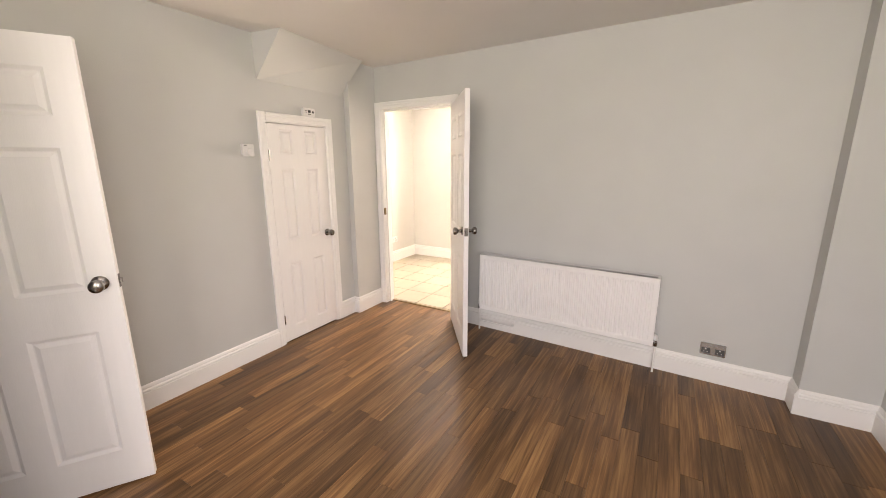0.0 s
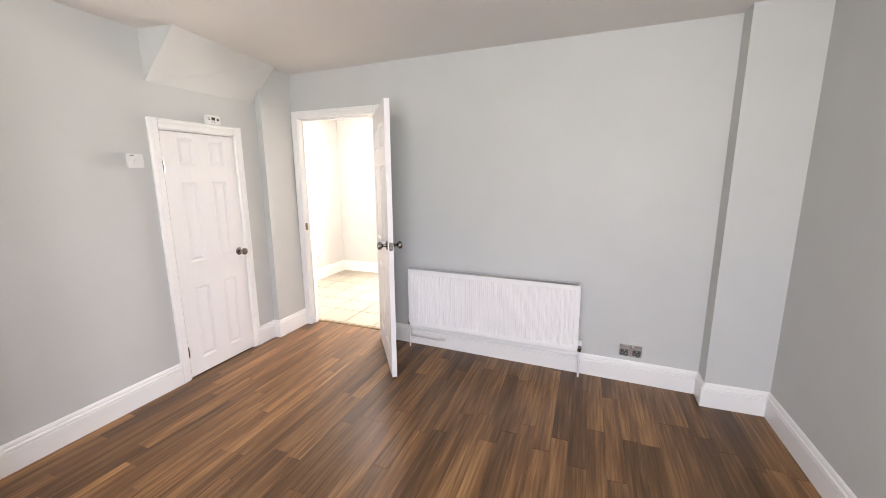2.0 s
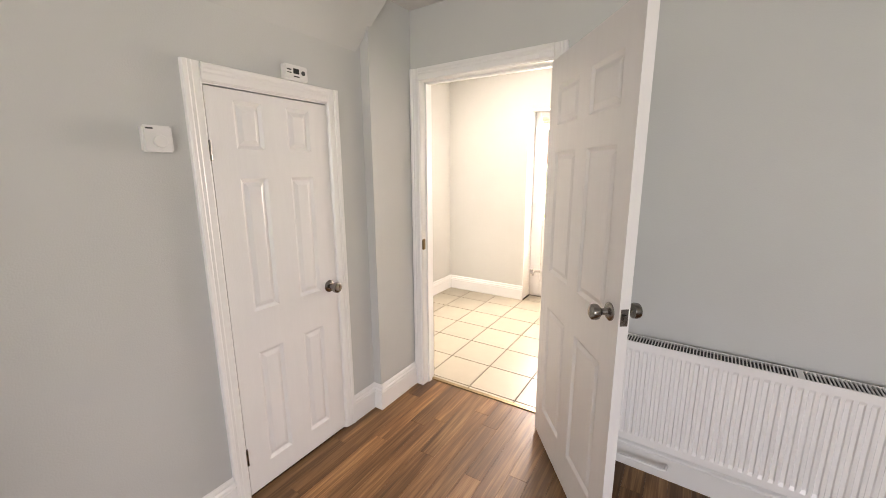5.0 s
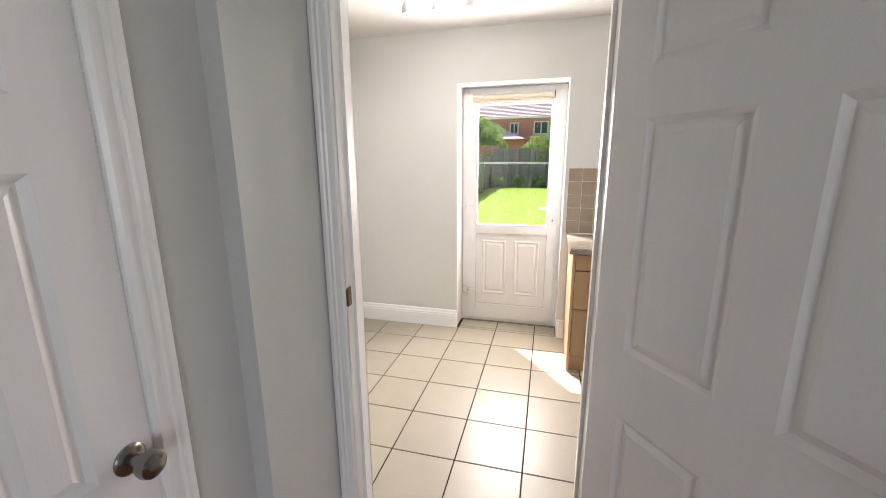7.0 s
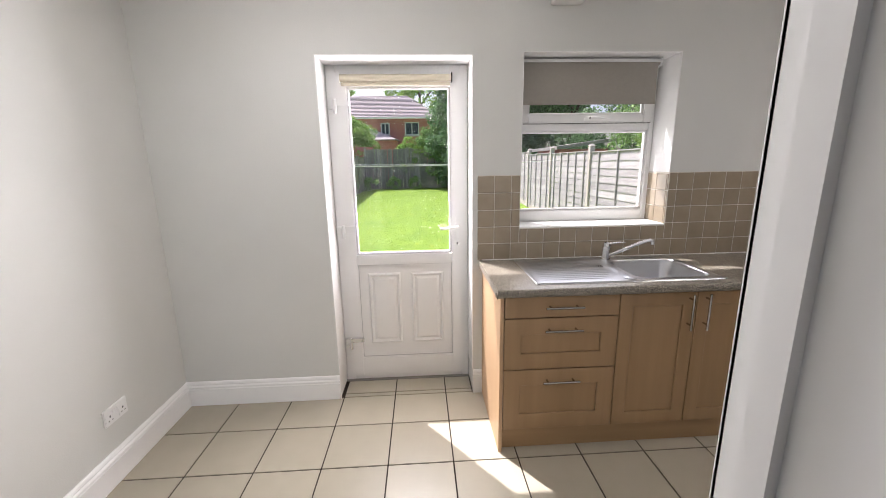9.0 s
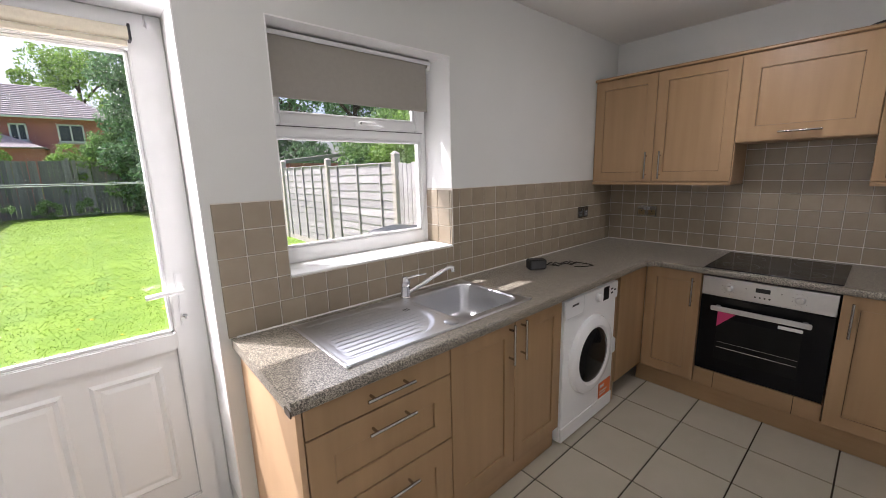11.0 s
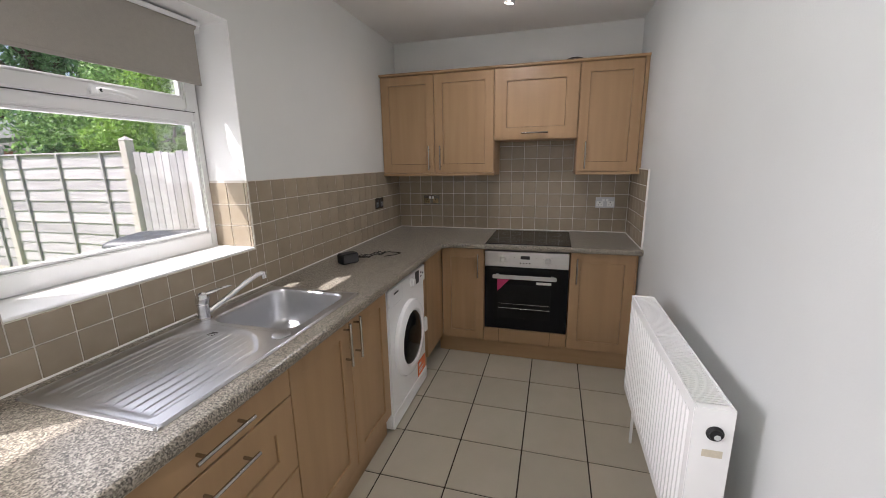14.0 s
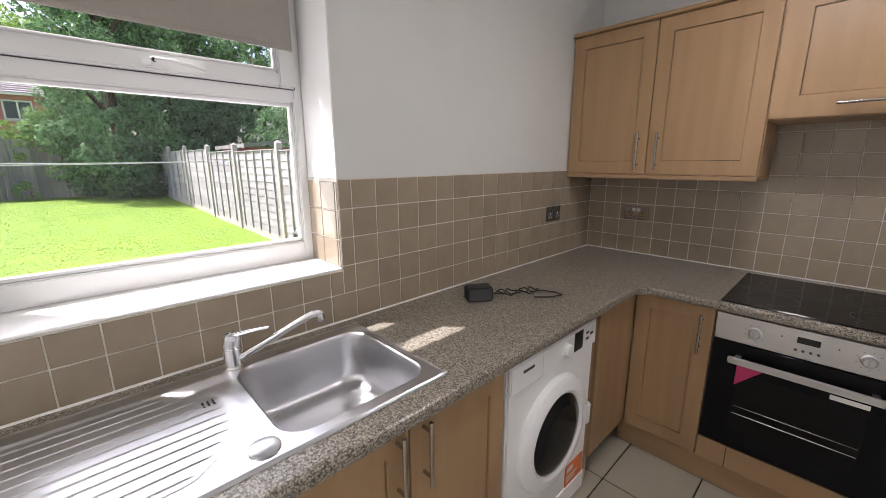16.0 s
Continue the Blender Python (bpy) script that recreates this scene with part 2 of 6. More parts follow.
REVEAL = material("white_reveal_paint", (0.80, 0.795, 0.785), 0.45, vary=0.04, scale=4.0, bump=0.06, bump_scale=120.0)
NICKEL = material("dark_nickel", (0.30, 0.285, 0.27), 0.24, metal=1.0, vary=0.15, scale=30.0)
BRASSY = material("aged_brass", (0.32, 0.24, 0.13), 0.4, metal=1.0, vary=0.3, scale=60.0)
HOBG = material("black_hob_glass", (0.012, 0.012, 0.012), 0.10, vary=0.3, scale=8.0, spec=0.12)
BLACKG = material("black_oven_glass", (0.008, 0.008, 0.009), 0.06, vary=0.2, spec=0.12)
# black plastic, also used to paint the shade in radiators and holes
RUBBER = material("black_plastic_and_shade", (0.012, 0.012, 0.013), 0.55, vary=0.3, scale=30.0)
DARKP = material("dark_grey_plastic", (0.06, 0.06, 0.062), 0.5, vary=0.2, scale=30.0)
ORANGE = material("orange_sticker", (0.75, 0.16, 0.03), 0.4, vary=0.08, scale=40.0)
PINK = material("pink_sticker", (0.50, 0.03, 0.13), 0.4, vary=0.1, scale=40.0)
BLIND = material("taupe_blind_cloth", (0.34, 0.315, 0.28), 0.9, vary=0.08, scale=200.0, bump=0.15, bump_scale=500.0)
CREAMB = material("cream_blind_cloth", (0.62, 0.56, 0.44), 0.8, vary=0.1, scale=150.0)
GLASS = pane_glass("window_glass")
BULB = glow("lit_bulb", (1.0, 0.93, 0.82), 12.0)
GRASSG = material("lawn_soil_grass", (0.20, 0.315, 0.028), 0.95, second=(0.115, 0.215, 0.02), scale=3.2, mottle=0.6, contrast=0.2, bump=0.5, bump_scale=30.0)
BLADE = thin_leaf("grass_blade", (0.22, 0.335, 0.03), (0.15, 0.26, 0.022), 1.2, 0.12, 0.5)
LEAFD = thin_leaf("dark_leaf", (0.175, 0.30, 0.135), (0.11, 0.205, 0.09), 1.2, 0.5, 0.3)
LEAFM = thin_leaf("green_leaf", (0.23, 0.36, 0.12), (0.14, 0.25, 0.08), 1.2, 0.45, 0.35)
LEAFL = thin_leaf("light_leaf", (0.27, 0.41, 0.085), (0.16, 0.29, 0.06), 1.2, 0.4, 0.4)
BARK = material("bark", (0.10, 0.075, 0.05), 0.9, vary=0.5, scale=12.0, stretch=(1, 1, 0.2), bump=0.5, bump_scale=30.0)
FENCEG = material("grey_fence_wood", (0.43, 0.40, 0.42), 0.85, second=(0.31, 0.285, 0.30), scale=14.0, stretch=(1, 0.12, 1), bump=0.25, bump_scale=50.0, random=0.16)
FENCED = material("dark_fence_wood", (0.30, 0.28, 0.26), 0.9, second=(0.19, 0.18, 0.165), scale=10.0, stretch=(1, 1, 0.12), bump=0.3, bump_scale=40.0, random=0.2)
POSTW = material("pale_fence_post", (0.52, 0.46, 0.44), 0.9, second=(0.42, 0.37, 0.355), scale=12.0, stretch=(1, 1, 0.2), bump=0.3, bump_scale=40.0)
BRICK = material("red_brick", (0.50, 0.19, 0.165), 0.9, second=(0.40, 0.145, 0.13), scale=5.0, bump=0.3, bump_scale=20.0)
ROOFT = material("purple_grey_roof_tile", (0.36, 0.31, 0.325), 0.8, second=(0.28, 0.235, 0.245), scale=4.0, random=0.08)
DARKW = material("far_window_glass", (0.05, 0.06, 0.07), 0.15, vary=0.3, scale=1.0)
SLAB = material("grey_paving", (0.28, 0.27, 0.25), 0.9, vary=0.25, scale=5.0, bump=0.2, bump_scale=30.0)
LINE = material("white_line_cord", (0.75, 0.75, 0.74), 0.6, vary=0.05)
BINP = material("dark_bin_plastic", (0.035, 0.04, 0.042), 0.5, vary=0.2, scale=8.0)
YELLOW = material("yellow_petal", (0.75, 0.55, 0.02), 0.6, vary=0.1)
PALEG = material("pale_grey_line", (0.50, 0.50, 0.50), 0.6, vary=0.05)
WHITEP = material("white_label", (0.72, 0.72, 0.70), 0.5, vary=0.05)
OUTBR = material("house_render", (0.45, 0.40, 0.36), 0.9, vary=0.1)


# ---- building helpers ----
def box(bm, x0, x1, y0, y1, z0, z1, bevel=0.0, seg=1):
    vs = [bm.verts.new((x, y, z)) for x in (x0, x1) for y in (y0, y1) for z in (z0, z1)]
    fs = [bm.faces.new([vs[i] for i in f]) for f in ((0, 1, 3, 2), (4, 6, 7, 5), (0, 4, 5, 1), (2, 3, 7, 6), (0, 2, 6, 4), (1, 5, 7, 3))]
    if bevel:
        es = list({e for f in fs for e in f.edges})
        bmesh.ops.bevel(bm, geom=es, offset=bevel, segments=seg, affect="EDGES", clamp_overlap=True)
    return bm


def boxes(*rows, bevel=0.0, seg=1):
    bm = bmesh.new()
    for r in rows:
        box(bm, *r, bevel=bevel, seg=seg)
    return bm


def frame_of(axis):
    w = Vector(axis).normalized()
    u = w.orthogonal().normalized()
    return u, w.cross(u), w


def lathe(bm, base, axis, profile, seg=20):
    """profile: (radius, height) pairs along axis from base; closed at its ends."""
    u, v, w = frame_of(axis)
    base = Vector(base)
    rings = []
    for r, h in profile:
        rings.append([bm.verts.new(base + w * h + (u * math.cos(a) + v * math.sin(a)) * max(r, 1e-4)) for a in (2 * math.pi * k / seg for k in range(seg))])
    for a, b in zip(rings, rings[1:]):
        for k in range(seg):
            bm.faces.new((a[k], a[(k + 1) % seg], b[(k + 1) % seg], b[k]))
    bm.faces.new(rings[0][::-1])
    bm.faces.new(rings[-1])
    return bm


def cyl(bm, a, b, r, seg=14, edge=0.0):
    a, b = Vector(a), Vector(b)
    h = (b - a).length
    prof = [(r, 0), (r, h)] if not edge else [(r - edge, 0), (r, edge), (r, h - edge), (r - edge, h)]
    return lathe(bm, a, b - a, prof, seg)


def tube(bm, pts, r, seg=10):
    """A bent pipe through pts."""
    pts = [Vector(p) for p in pts]
    rings, u = [], None
    for i, p in enumerate(pts):
        t = (pts[min(i + 1, len(pts) - 1)] - pts[max(i - 1, 0)]).normalized()
        u = t.orthogonal().normalized() if u is None else (u - t * u.dot(t)).normalized()
        v = t.cross(u)
        rad = r[i] if isinstance(r, (list, tuple)) else r
        rings.append([bm.verts.new(p + (u * math.cos(a) + v * math.sin(a)) * rad) for a in (2 * math.pi * k / seg for k in range(seg))])
    for a, b in zip(rings, rings[1:]):
        for k in range(seg):
            bm.faces.new((a[k], a[(k + 1) % seg], b[(k + 1) % seg], b[k]))
    bm.faces.new(rings[0][::-1])
    bm.faces.new(rings[-1])
    return bm


def curve_pts(a, b, c, d, n=10):
    a, b, c, d = (Vector(p) for p in (a, b, c, d))
    return [a * (1 - t) ** 3 + b * 3 * t * (1 - t) ** 2 + c * 3 * t * t * (1 - t) + d * t ** 3 for t in (k / n for k in range(n + 1))]


def moulding(bm, profile, p0, p1, out, up=(0, 0, 1)):
    """profile: (outward, upward) pairs, run straight from p0 to p1."""
    p0, p1, out, up = Vector(p0), Vector(p1), Vector(out).normalized(), Vector(up).normalized()
    a = [bm.verts.new(p0 + out * u + up * v) for u, v in profile]
    b = [bm.verts.new(p1 + out * u + up * v) for u, v in profile]
    k = len(profile)
    for i in range(k):
        bm.faces.new((a[i], a[(i + 1) % k], b[(i + 1) % k], b[i]))
    bm.faces.new(a[::-1])
    bm.faces.new(b)
    return bm


def hull(bm, pts, faces):
    vs = [bm.verts.new(p) for p in pts]
    for f in faces:
        bm.faces.new([vs[i] for i in f])
    return bm


def mesh_of(name, bm, mat, smooth=False):
    bmesh.ops.recalc_face_normals(bm, faces=bm.faces[:])
    me = bpy.data.meshes.new(name)
    bm.to_mesh(me)
    bm.free()
    me.materials.append(mat)
    if smooth:
        for p in me.polygons:
            p.use_smooth = True
        me.set_sharp_from_angle(angle=radians(35))
    return me


def part(name, bm, mat, parent, label="", smooth=False):
    ob = new(name, mesh_of(name, bm, mat, smooth))
    ob.parent = parent
    if label:
        ob["label"] = label
    return ob


def thing(name, label, category, at=(0, 0, 0), rz=0.0, group="", kind=""):
    ob = new(name)
    ob.empty_display_size = 0.05
    ob.matrix_world = pose(*at, 0, 0, rz)
    return tagged(ob, label, category, group, kind)


def solid(name, bm, mat, label="", category="", kind="structure", smooth=False):
    return tagged(new(name, mesh_of(name, bm, mat, smooth)), label, category, kind=kind)


# ---- structure: sizes in metres ----
LW, LE, LH = -2.445, 1.395, 2.405            # living room: west and east wall, ceiling
KW, KE, KS, KN, KH = -3.36, 1.588, 3.585, 5.56, 2.50   # kitchen
DX0, DX1, DH = -2.315, -1.492, 2.008         # opening between the rooms
XD0, XD1, XDH = -2.392, -1.516, 2.098        # back door reveal
W0, W1, WB, WT = -1.228, -0.302, 1.104, 2.112  # kitchen window reveal
OUT = 5.86                                   # outer face of the back wall
CY0, CY1, CH = 2.248, 2.842, 1.808           # cupboard opening


def lny(x):
    """The living side of the wall between the rooms runs a little out of square."""
    return 3.475 - 0.050 * (x - LW)


def wall_slab(bm, x0, x1, z0, z1):
    hull(bm, [(x0, lny(x0), z0), (x1, lny(x1), z0), (x1, KS, z0), (x0, KS, z0), (x0, lny(x0), z1), (x1, lny(x1), z1), (x1, KS, z1), (x0, KS, z1)],
         [(0, 1, 5, 4), (1, 2, 6, 5), (2, 3, 7, 6), (3, 0, 4, 7), (0, 3, 2, 1), (4, 5, 6, 7)])


bm = bmesh.new()
wall_slab(bm, -3.5, DX0 - 0.03, 0, 2.6)
wall_slab(bm, DX1 + 0.03, 1.75, 0, 2.6)
wall_slab(bm, DX0 - 0.03, DX1 + 0.03, DH + 0.03, 2.6)
wall_between = solid("wall_between_rooms", bm, WALL, "pale grey painted plaster wall between living room and kitchen", "wall")
wall_west = solid("wall_west", boxes((-2.60, LW, 0.18, CY0, 0, 2.6), (-2.60, LW, CY1, 3.475, 0, 2.6), (-2.60, LW, CY0, CY1, CH, 2.6)), WALL,
                  "pale grey painted plaster wall with an understairs cupboard", "wall")
solid("cupboard_recess", boxes((-3.2, -3.15, 2.1, 2.95, 0, 2.6), (-3.15, -2.60, 2.1, 2.15, 0, 2.6), (-3.15, -2.60, 2.9, 2.95, 0, 2.6)), WALL, "plain wall inside the understairs cupboard", "wall")
solid("pipe_chase", boxes((LW, -2.386, 3.1, lny(LW), 0, LH)), WALL, "shallow boxed-in painted projection in the corner", "wall")
# the opening near the front is unseen, added for the side fill lamp
solid("wall_east", boxes((LE, LE + 0.15, 0.0, lny(LE), 0, 2.6), (LE, LE + 0.15, -1.55, -1.30, 0, 2.6), (LE, LE + 0.15, -1.30, 0.0, 0, 0.75), (LE, LE + 0.15, -1.30, 0.0, 2.15, 2.6)), WALL, "pale grey painted plaster wall", "wall")
solid("chimney_pier", boxes((1.045, LE, 3.155, lny(1.045) + 0.004, 0, LH)), WALL, "pale grey painted plaster pier beside the radiator wall", "wall")
# front part of the living room, behind the walk
solid("wall_hall", boxes((LW, -2.215, 0.18, 0.30, 0, 2.6), (-1.44, -1.25, 0.18, 0.30, 0, 2.6), (-2.215, -1.44, 0.18, 0.30, 2.02, 2.6), (-1.37, -1.25, -1.55, 0.18, 0, 2.6),
                         (-2.60, LW, -1.55, 0.18, 0, 2.6), (LW, -1.37, -1.67, -1.55, 0, 2.6)), WALL, "plain painted hall partition", "wall")
solid("wall_front", boxes((-1.37, -0.20, -1.67, -1.55, 0, 2.6), (1.24, LE + 0.15, -1.67, -1.55, 0, 2.6), (-0.20, 1.24, -1.67, -1.55, 0, 0.8), (-0.20, 1.24, -1.67, -1.55, 2.2, 2.6)), WALL,
      "plain painted front wall with a window", "wall")
solid("ceiling", boxes((-2.6, LE + 0.15, -1.67, 3.475, LH, LH + 0.1)), CEIL, "white painted living room ceiling", "ceiling")
solid("ceiling_kitchen", boxes((KW - 0.1, KE + 0.1, KS - 0.08, OUT, KH, KH + 0.12)), CEIL, "white painted kitchen ceiling", "ceiling")
solid("roof_slab", boxes((-4.2, 2.2, -1.8, OUT + 0.12, 2.63, 2.75)), OUTBR, "plain slab over the rooms", "roof")
solid("ceiling_beam", boxes((-1.085, -0.915, KS, KN, 2.345, KH), bevel=0.006), CEIL, "white boxed-in ceiling beam in the kitchen", "beam")
# stair bulkhead under the ceiling
bm = bmesh.new()
hull(bm, [(LW, 2.21, 2.095), (-2.178, 2.242, LH), (LW, 2.205, LH), (LW, 3.065, 2.097), (-2.30, 3.213, LH), (LW, 3.213, LH)],
     [(0, 1, 2), (3, 5, 4), (0, 3, 4, 1), (0, 2, 5, 3), (1, 4, 5, 2)])
solid("stair_bulkhead", bm, WALL, "sloping boxed-in underside of stairs at the ceiling", "bulkhead")
# kitchen shell
rows = [(KW - 0.15, XD0, KN, OUT, 0, 2.63), (XD1, W0, KN, OUT, 0, 2.63), (W1, KE + 0.15, KN, OUT, 0, 2.63), (XD0, XD1, KN, OUT, XDH, 2.63),
        (W0, W1, KN, OUT, 0, WB), (W0, W1, KN, OUT, WT, 2.63)]
wall_north = solid("wall_north", boxes(*rows), KWALL, "pale grey painted kitchen back wall with window and door", "wall")
wall_oven = solid("wall_oven", boxes((KE, KE + 0.15, KS, KN, 0, 2.63)), KWALL, "pale grey painted kitchen end wall", "wall")
solid("wall_kitchen_west", boxes((KW - 0.15, KW, KS, KN, 0, 2.63)), KWALL, "pale painted kitchen wall", "wall")

# skirting boards with a moulded top
SKIRT = [(0, 0), (0.018, 0), (0.018, 0.112), (0.013, 0.116), (0.020, 0.121), (0.019, 0.131), (0.011, 0.139), (0.012, 0.144), (0.009, 0.154), (0.004, 0.161), (0, 0.162)]


def skirting(p0, p1, out):
    bm = bmesh.new()
    moulding(bm, SKIRT, (*p0, 0), (*p1, 0), (*out, 0))
    solid("baseboard", bm, GLOSS, "white gloss moulded skirting board", "skirting board")


skirting((LW, 0.30), (LW, CY0 - 0.06), (1, 0))
skirting((LW, CY1 + 0.06), (LW, 3.1), (1, 0))
skirting((LW, 3.1), (-2.386 + 0.018, 3.1), (0, -1))
skirting((-2.386, 3.1), (-2.386, lny(-2.386)), (1, 0))
skirting((DX1 + 0.075, lny(DX1)), (1.045, lny(1.045)), (-0.050, -1))
skirting((1.045, 3.155 - 0.018), (1.045, lny(1.045)), (-1, 0))
skirting((1.045, 3.155), (LE, 3.155), (0, -1))
skirting((LE, -1.5), (LE, 3.155), (-1, 0))
skirting((KW, KN), (XD0 + 0.004, KN), (0, -1))
skirting((XD1, KN), (-1.452, KN), (0, -1))
skirting((KW, KS), (KW, KN), (1, 0))
skirting((KW, KS), (DX0 - 0.075, KS), (0, 1))
skirting((DX1 + 0.075, KS), (0.93, KS), (0, 1))

ARCH = [(0, 0), (0.006, 0), (0.014, 0.008), (0.014, 0.030), (0.018, 0.036), (0.016, 0.046), (0.020, 0.052), (0.020, 0.064), (0.016, 0.068), (0, 0.068)]


def architrave(name, a, b, h, out, along, label):
    """Moulded frame round an opening: a and b are its two feet, along points from a to b."""
    bm = bmesh.new()
    a, b, al = Vector((*a, 0)), Vector((*b, 0)), Vector((*along, 0))
    up = Vector((0, 0, 1))
    moulding(bm, ARCH, a, a + up * (h + 0.068), (*out, 0), -al)
    moulding(bm, ARCH, b, b + up * (h + 0.068), (*out, 0), al)
    moulding(bm, ARCH, a + up * h - al * 0.001, b + up * h + al * 0.001, (*out, 0), up)
    return solid(name, bm, GLOSS, label, "door frame")


architrave("trim_kitchen_door", (DX0, lny(DX0)), (DX1, lny(DX1)), DH, (0, -1), (1, -0.050), "white gloss moulded architrave round a doorway")
architrave("trim_kitchen_side", (DX0, KS), (DX1, KS), DH, (0, 1), (1, 0), "white gloss architrave on the kitchen side")
architrave("trim_cupboard", (LW, CY0), (LW, CY1), CH, (1, 0), (0, 1), "white gloss moulded architrave round a cupboard door")
# door linings
jl = lny(DX0)
lining = solid("door_lining", boxes((DX0 - 0.03, DX0, jl - 0.004, KS + 0.004, 0, DH + 0.03), (DX1, DX1 + 0.03, lny(DX1) - 0.004, KS + 0.004, 0, DH + 0.03), (DX0, DX1, jl - 0.02, KS + 0.004, DH, DH + 0.03),
                                    (DX0, DX0 + 0.012, 3.515, 3.55, 0, DH), (DX1 - 0.012, DX1, 3.515, 3.55, 0, DH), (DX0, DX1, 3.515, 3.55, DH - 0.012, DH)), GLOSS, "white gloss door lining with stops", "door frame")
bm = boxes((DX0, DX0 + 0.003, 3.47, 3.50, 0.968, 1.038), bevel=0.001)
box(bm, DX0, DX0 + 0.009, 3.468, 3.473, 0.973, 1.033)
part("strike_plate", bm, BRASSY, lining, "worn brass latch keep")
solid("cupboard_lining", boxes((-2.60, LW, CY0 - 0.02, CY0 + 0.004, 0, CH + 0.02), (-2.60, LW, CY1 - 0.004, CY1 + 0.02, 0, CH + 0.02), (-2.60, LW, CY0, CY1, CH - 0.004, CH + 0.02)), GLOSS, "white gloss cupboard lining", "door frame")
solid("threshold_strip", boxes((DX0, DX1, 3.555, 3.585, -0.002, 0.006), bevel=0.002), BRASSY, "thin metal threshold strip between wood and tile", "threshold")


# ---- doors ----
def panelled_leaf(parent, w, h, t, s=0.100, m=0.100, rows_z=((0.180, 0.775), (0.965, 1.553), (1.673, 1.849))):
    """Six-panel moulded leaf: x along its width from the hinge, y its thickness, z up."""
    cols = [(s, w / 2 - m / 2), (w / 2 + m / 2, w - s)]
    for a, b in ((0, s), (w - s, w), (cols[0][1], cols[1][0])):
        part("stile", boxes((a, b, 0, t, 0, h)), DOORP, parent)
    edges = [0.0] + [v for r in rows_z for v in r] + [h]
    for z0, z1 in zip(edges[::2], edges[1::2]):
        for c in cols:
            part("rail", boxes((c[0], c[1], 0, t, z0, z1)), DOORP, parent)
    for c in cols:
        for z0, z1 in rows_z:
            bm = bmesh.new()
            box(bm, c[0], c[1], 0.010, t - 0.010, z0, z1)
            for y0, y1 in ((0.010, 0.002), (t - 0.010, t - 0.002)):
                g, f = 0.014, 0.036
                # sloped moulding from the frame down, then the raised field
                for k0, k1, ya, yb in ((0.0, g, 0.0 if y0 < t / 2 else t, y0),):
                    ring = [[(c[0] + q, yy, z0 + q), (c[1] - q, yy, z0 + q), (c[1] - q, yy, z1 - q), (c[0] + q, yy, z1 - q)] for q, yy in ((k0, ya), (k1, yb))]
                    hull(bm, ring[0] + ring[1], [(i, (i + 1) % 4, 4 + (i + 1) % 4, 4 + i) for i in range(4)])
                ring = [[(c[0] + q, yy, z0 + q), (c[1] - q, yy, z0 + q), (c[1] - q, yy, z1 - q), (c[0] + q, yy, z1 - q)] for q, yy in ((g + 0.004, y0), (f, y1))]
                hull(bm, ring[0] + ring[1], [(i, (i + 1) % 4, 4 + (i + 1) % 4, 4 + i) for i in range(4)] + [(4, 5, 6, 7)])
            part("panel", bm, DOORP, parent)


def knob(bm, base, axis):
    lathe(bm, base, axis, [(0.032, 0), (0.032, 0.004), (0.026, 0.009), (0.013, 0.012), (0.011, 0.030), (0.017, 0.036), (0.026, 0.044), (0.0285, 0.055), (0.026, 0.066), (0.018, 0.071), (0.006, 0.0725)], 24)


def room_door(name, label, w, h, t, m, knob_z=0.99, latch=True, stile=0.100, muntin=0.100):
    d = thing(name, label, "door", kind="structure")
    d.matrix_world = m
    panelled_leaf(d, w, h, t, stile, muntin)
    for side, y in ((-1, 0), (1, t)):
        bm = bmesh.new()
        knob(bm, (w - 0.062, y, knob_z), (0, side, 0))
        part("door_knob", bm, NICKEL, d, "round dark nickel door knob", smooth=True)
    if latch:
        bm = boxes((w, w + 0.002, t / 2 - 0.013, t / 2 + 0.013, knob_z - 0.03, knob_z + 0.03), (w, w + 0.012, t / 2 - 0.006, t / 2 + 0.006, knob_z - 0.010, knob_z + 0.010), bevel=0.001)
        part("latch", bm, NICKEL, d, "metal latch plate in the door edge")
    bm = bmesh.new()
    for z in (0.2, h - 0.2):
        cyl(bm, (0.0, t + 0.003, z - 0.045), (0.0, t + 0.003, z + 0.045), 0.006, 10)
        box(bm, -0.001, 0.001, 0.002, t, z - 0.045, z + 0.045)
    part("hinge", bm, NICKEL, d)
    return d


# kitchen door stands open into the living room; its leaf starts at the hinge on the right jamb
hx, hy = DX1 - 0.003, lny(DX1) - 0.010
ang = math.degrees(math.atan2(2.76 - hy, -1.024 - hx))
room_door("door_kitchen", "white six-panel moulded door standing open, round knobs", 0.806, 1.978, 0.036, pose(hx, hy, 0.012, 0, 0, ang), stile=0.107, muntin=0.112)
# door from the hall, also open
eang = math.degrees(math.atan2(0.849, 0.527))
room_door("door_hall", "white six-panel moulded door standing open beside the wall", 0.762, 1.966, 0.036, pose(-2.204, 0.318, 0.010, 0, 0, eang))
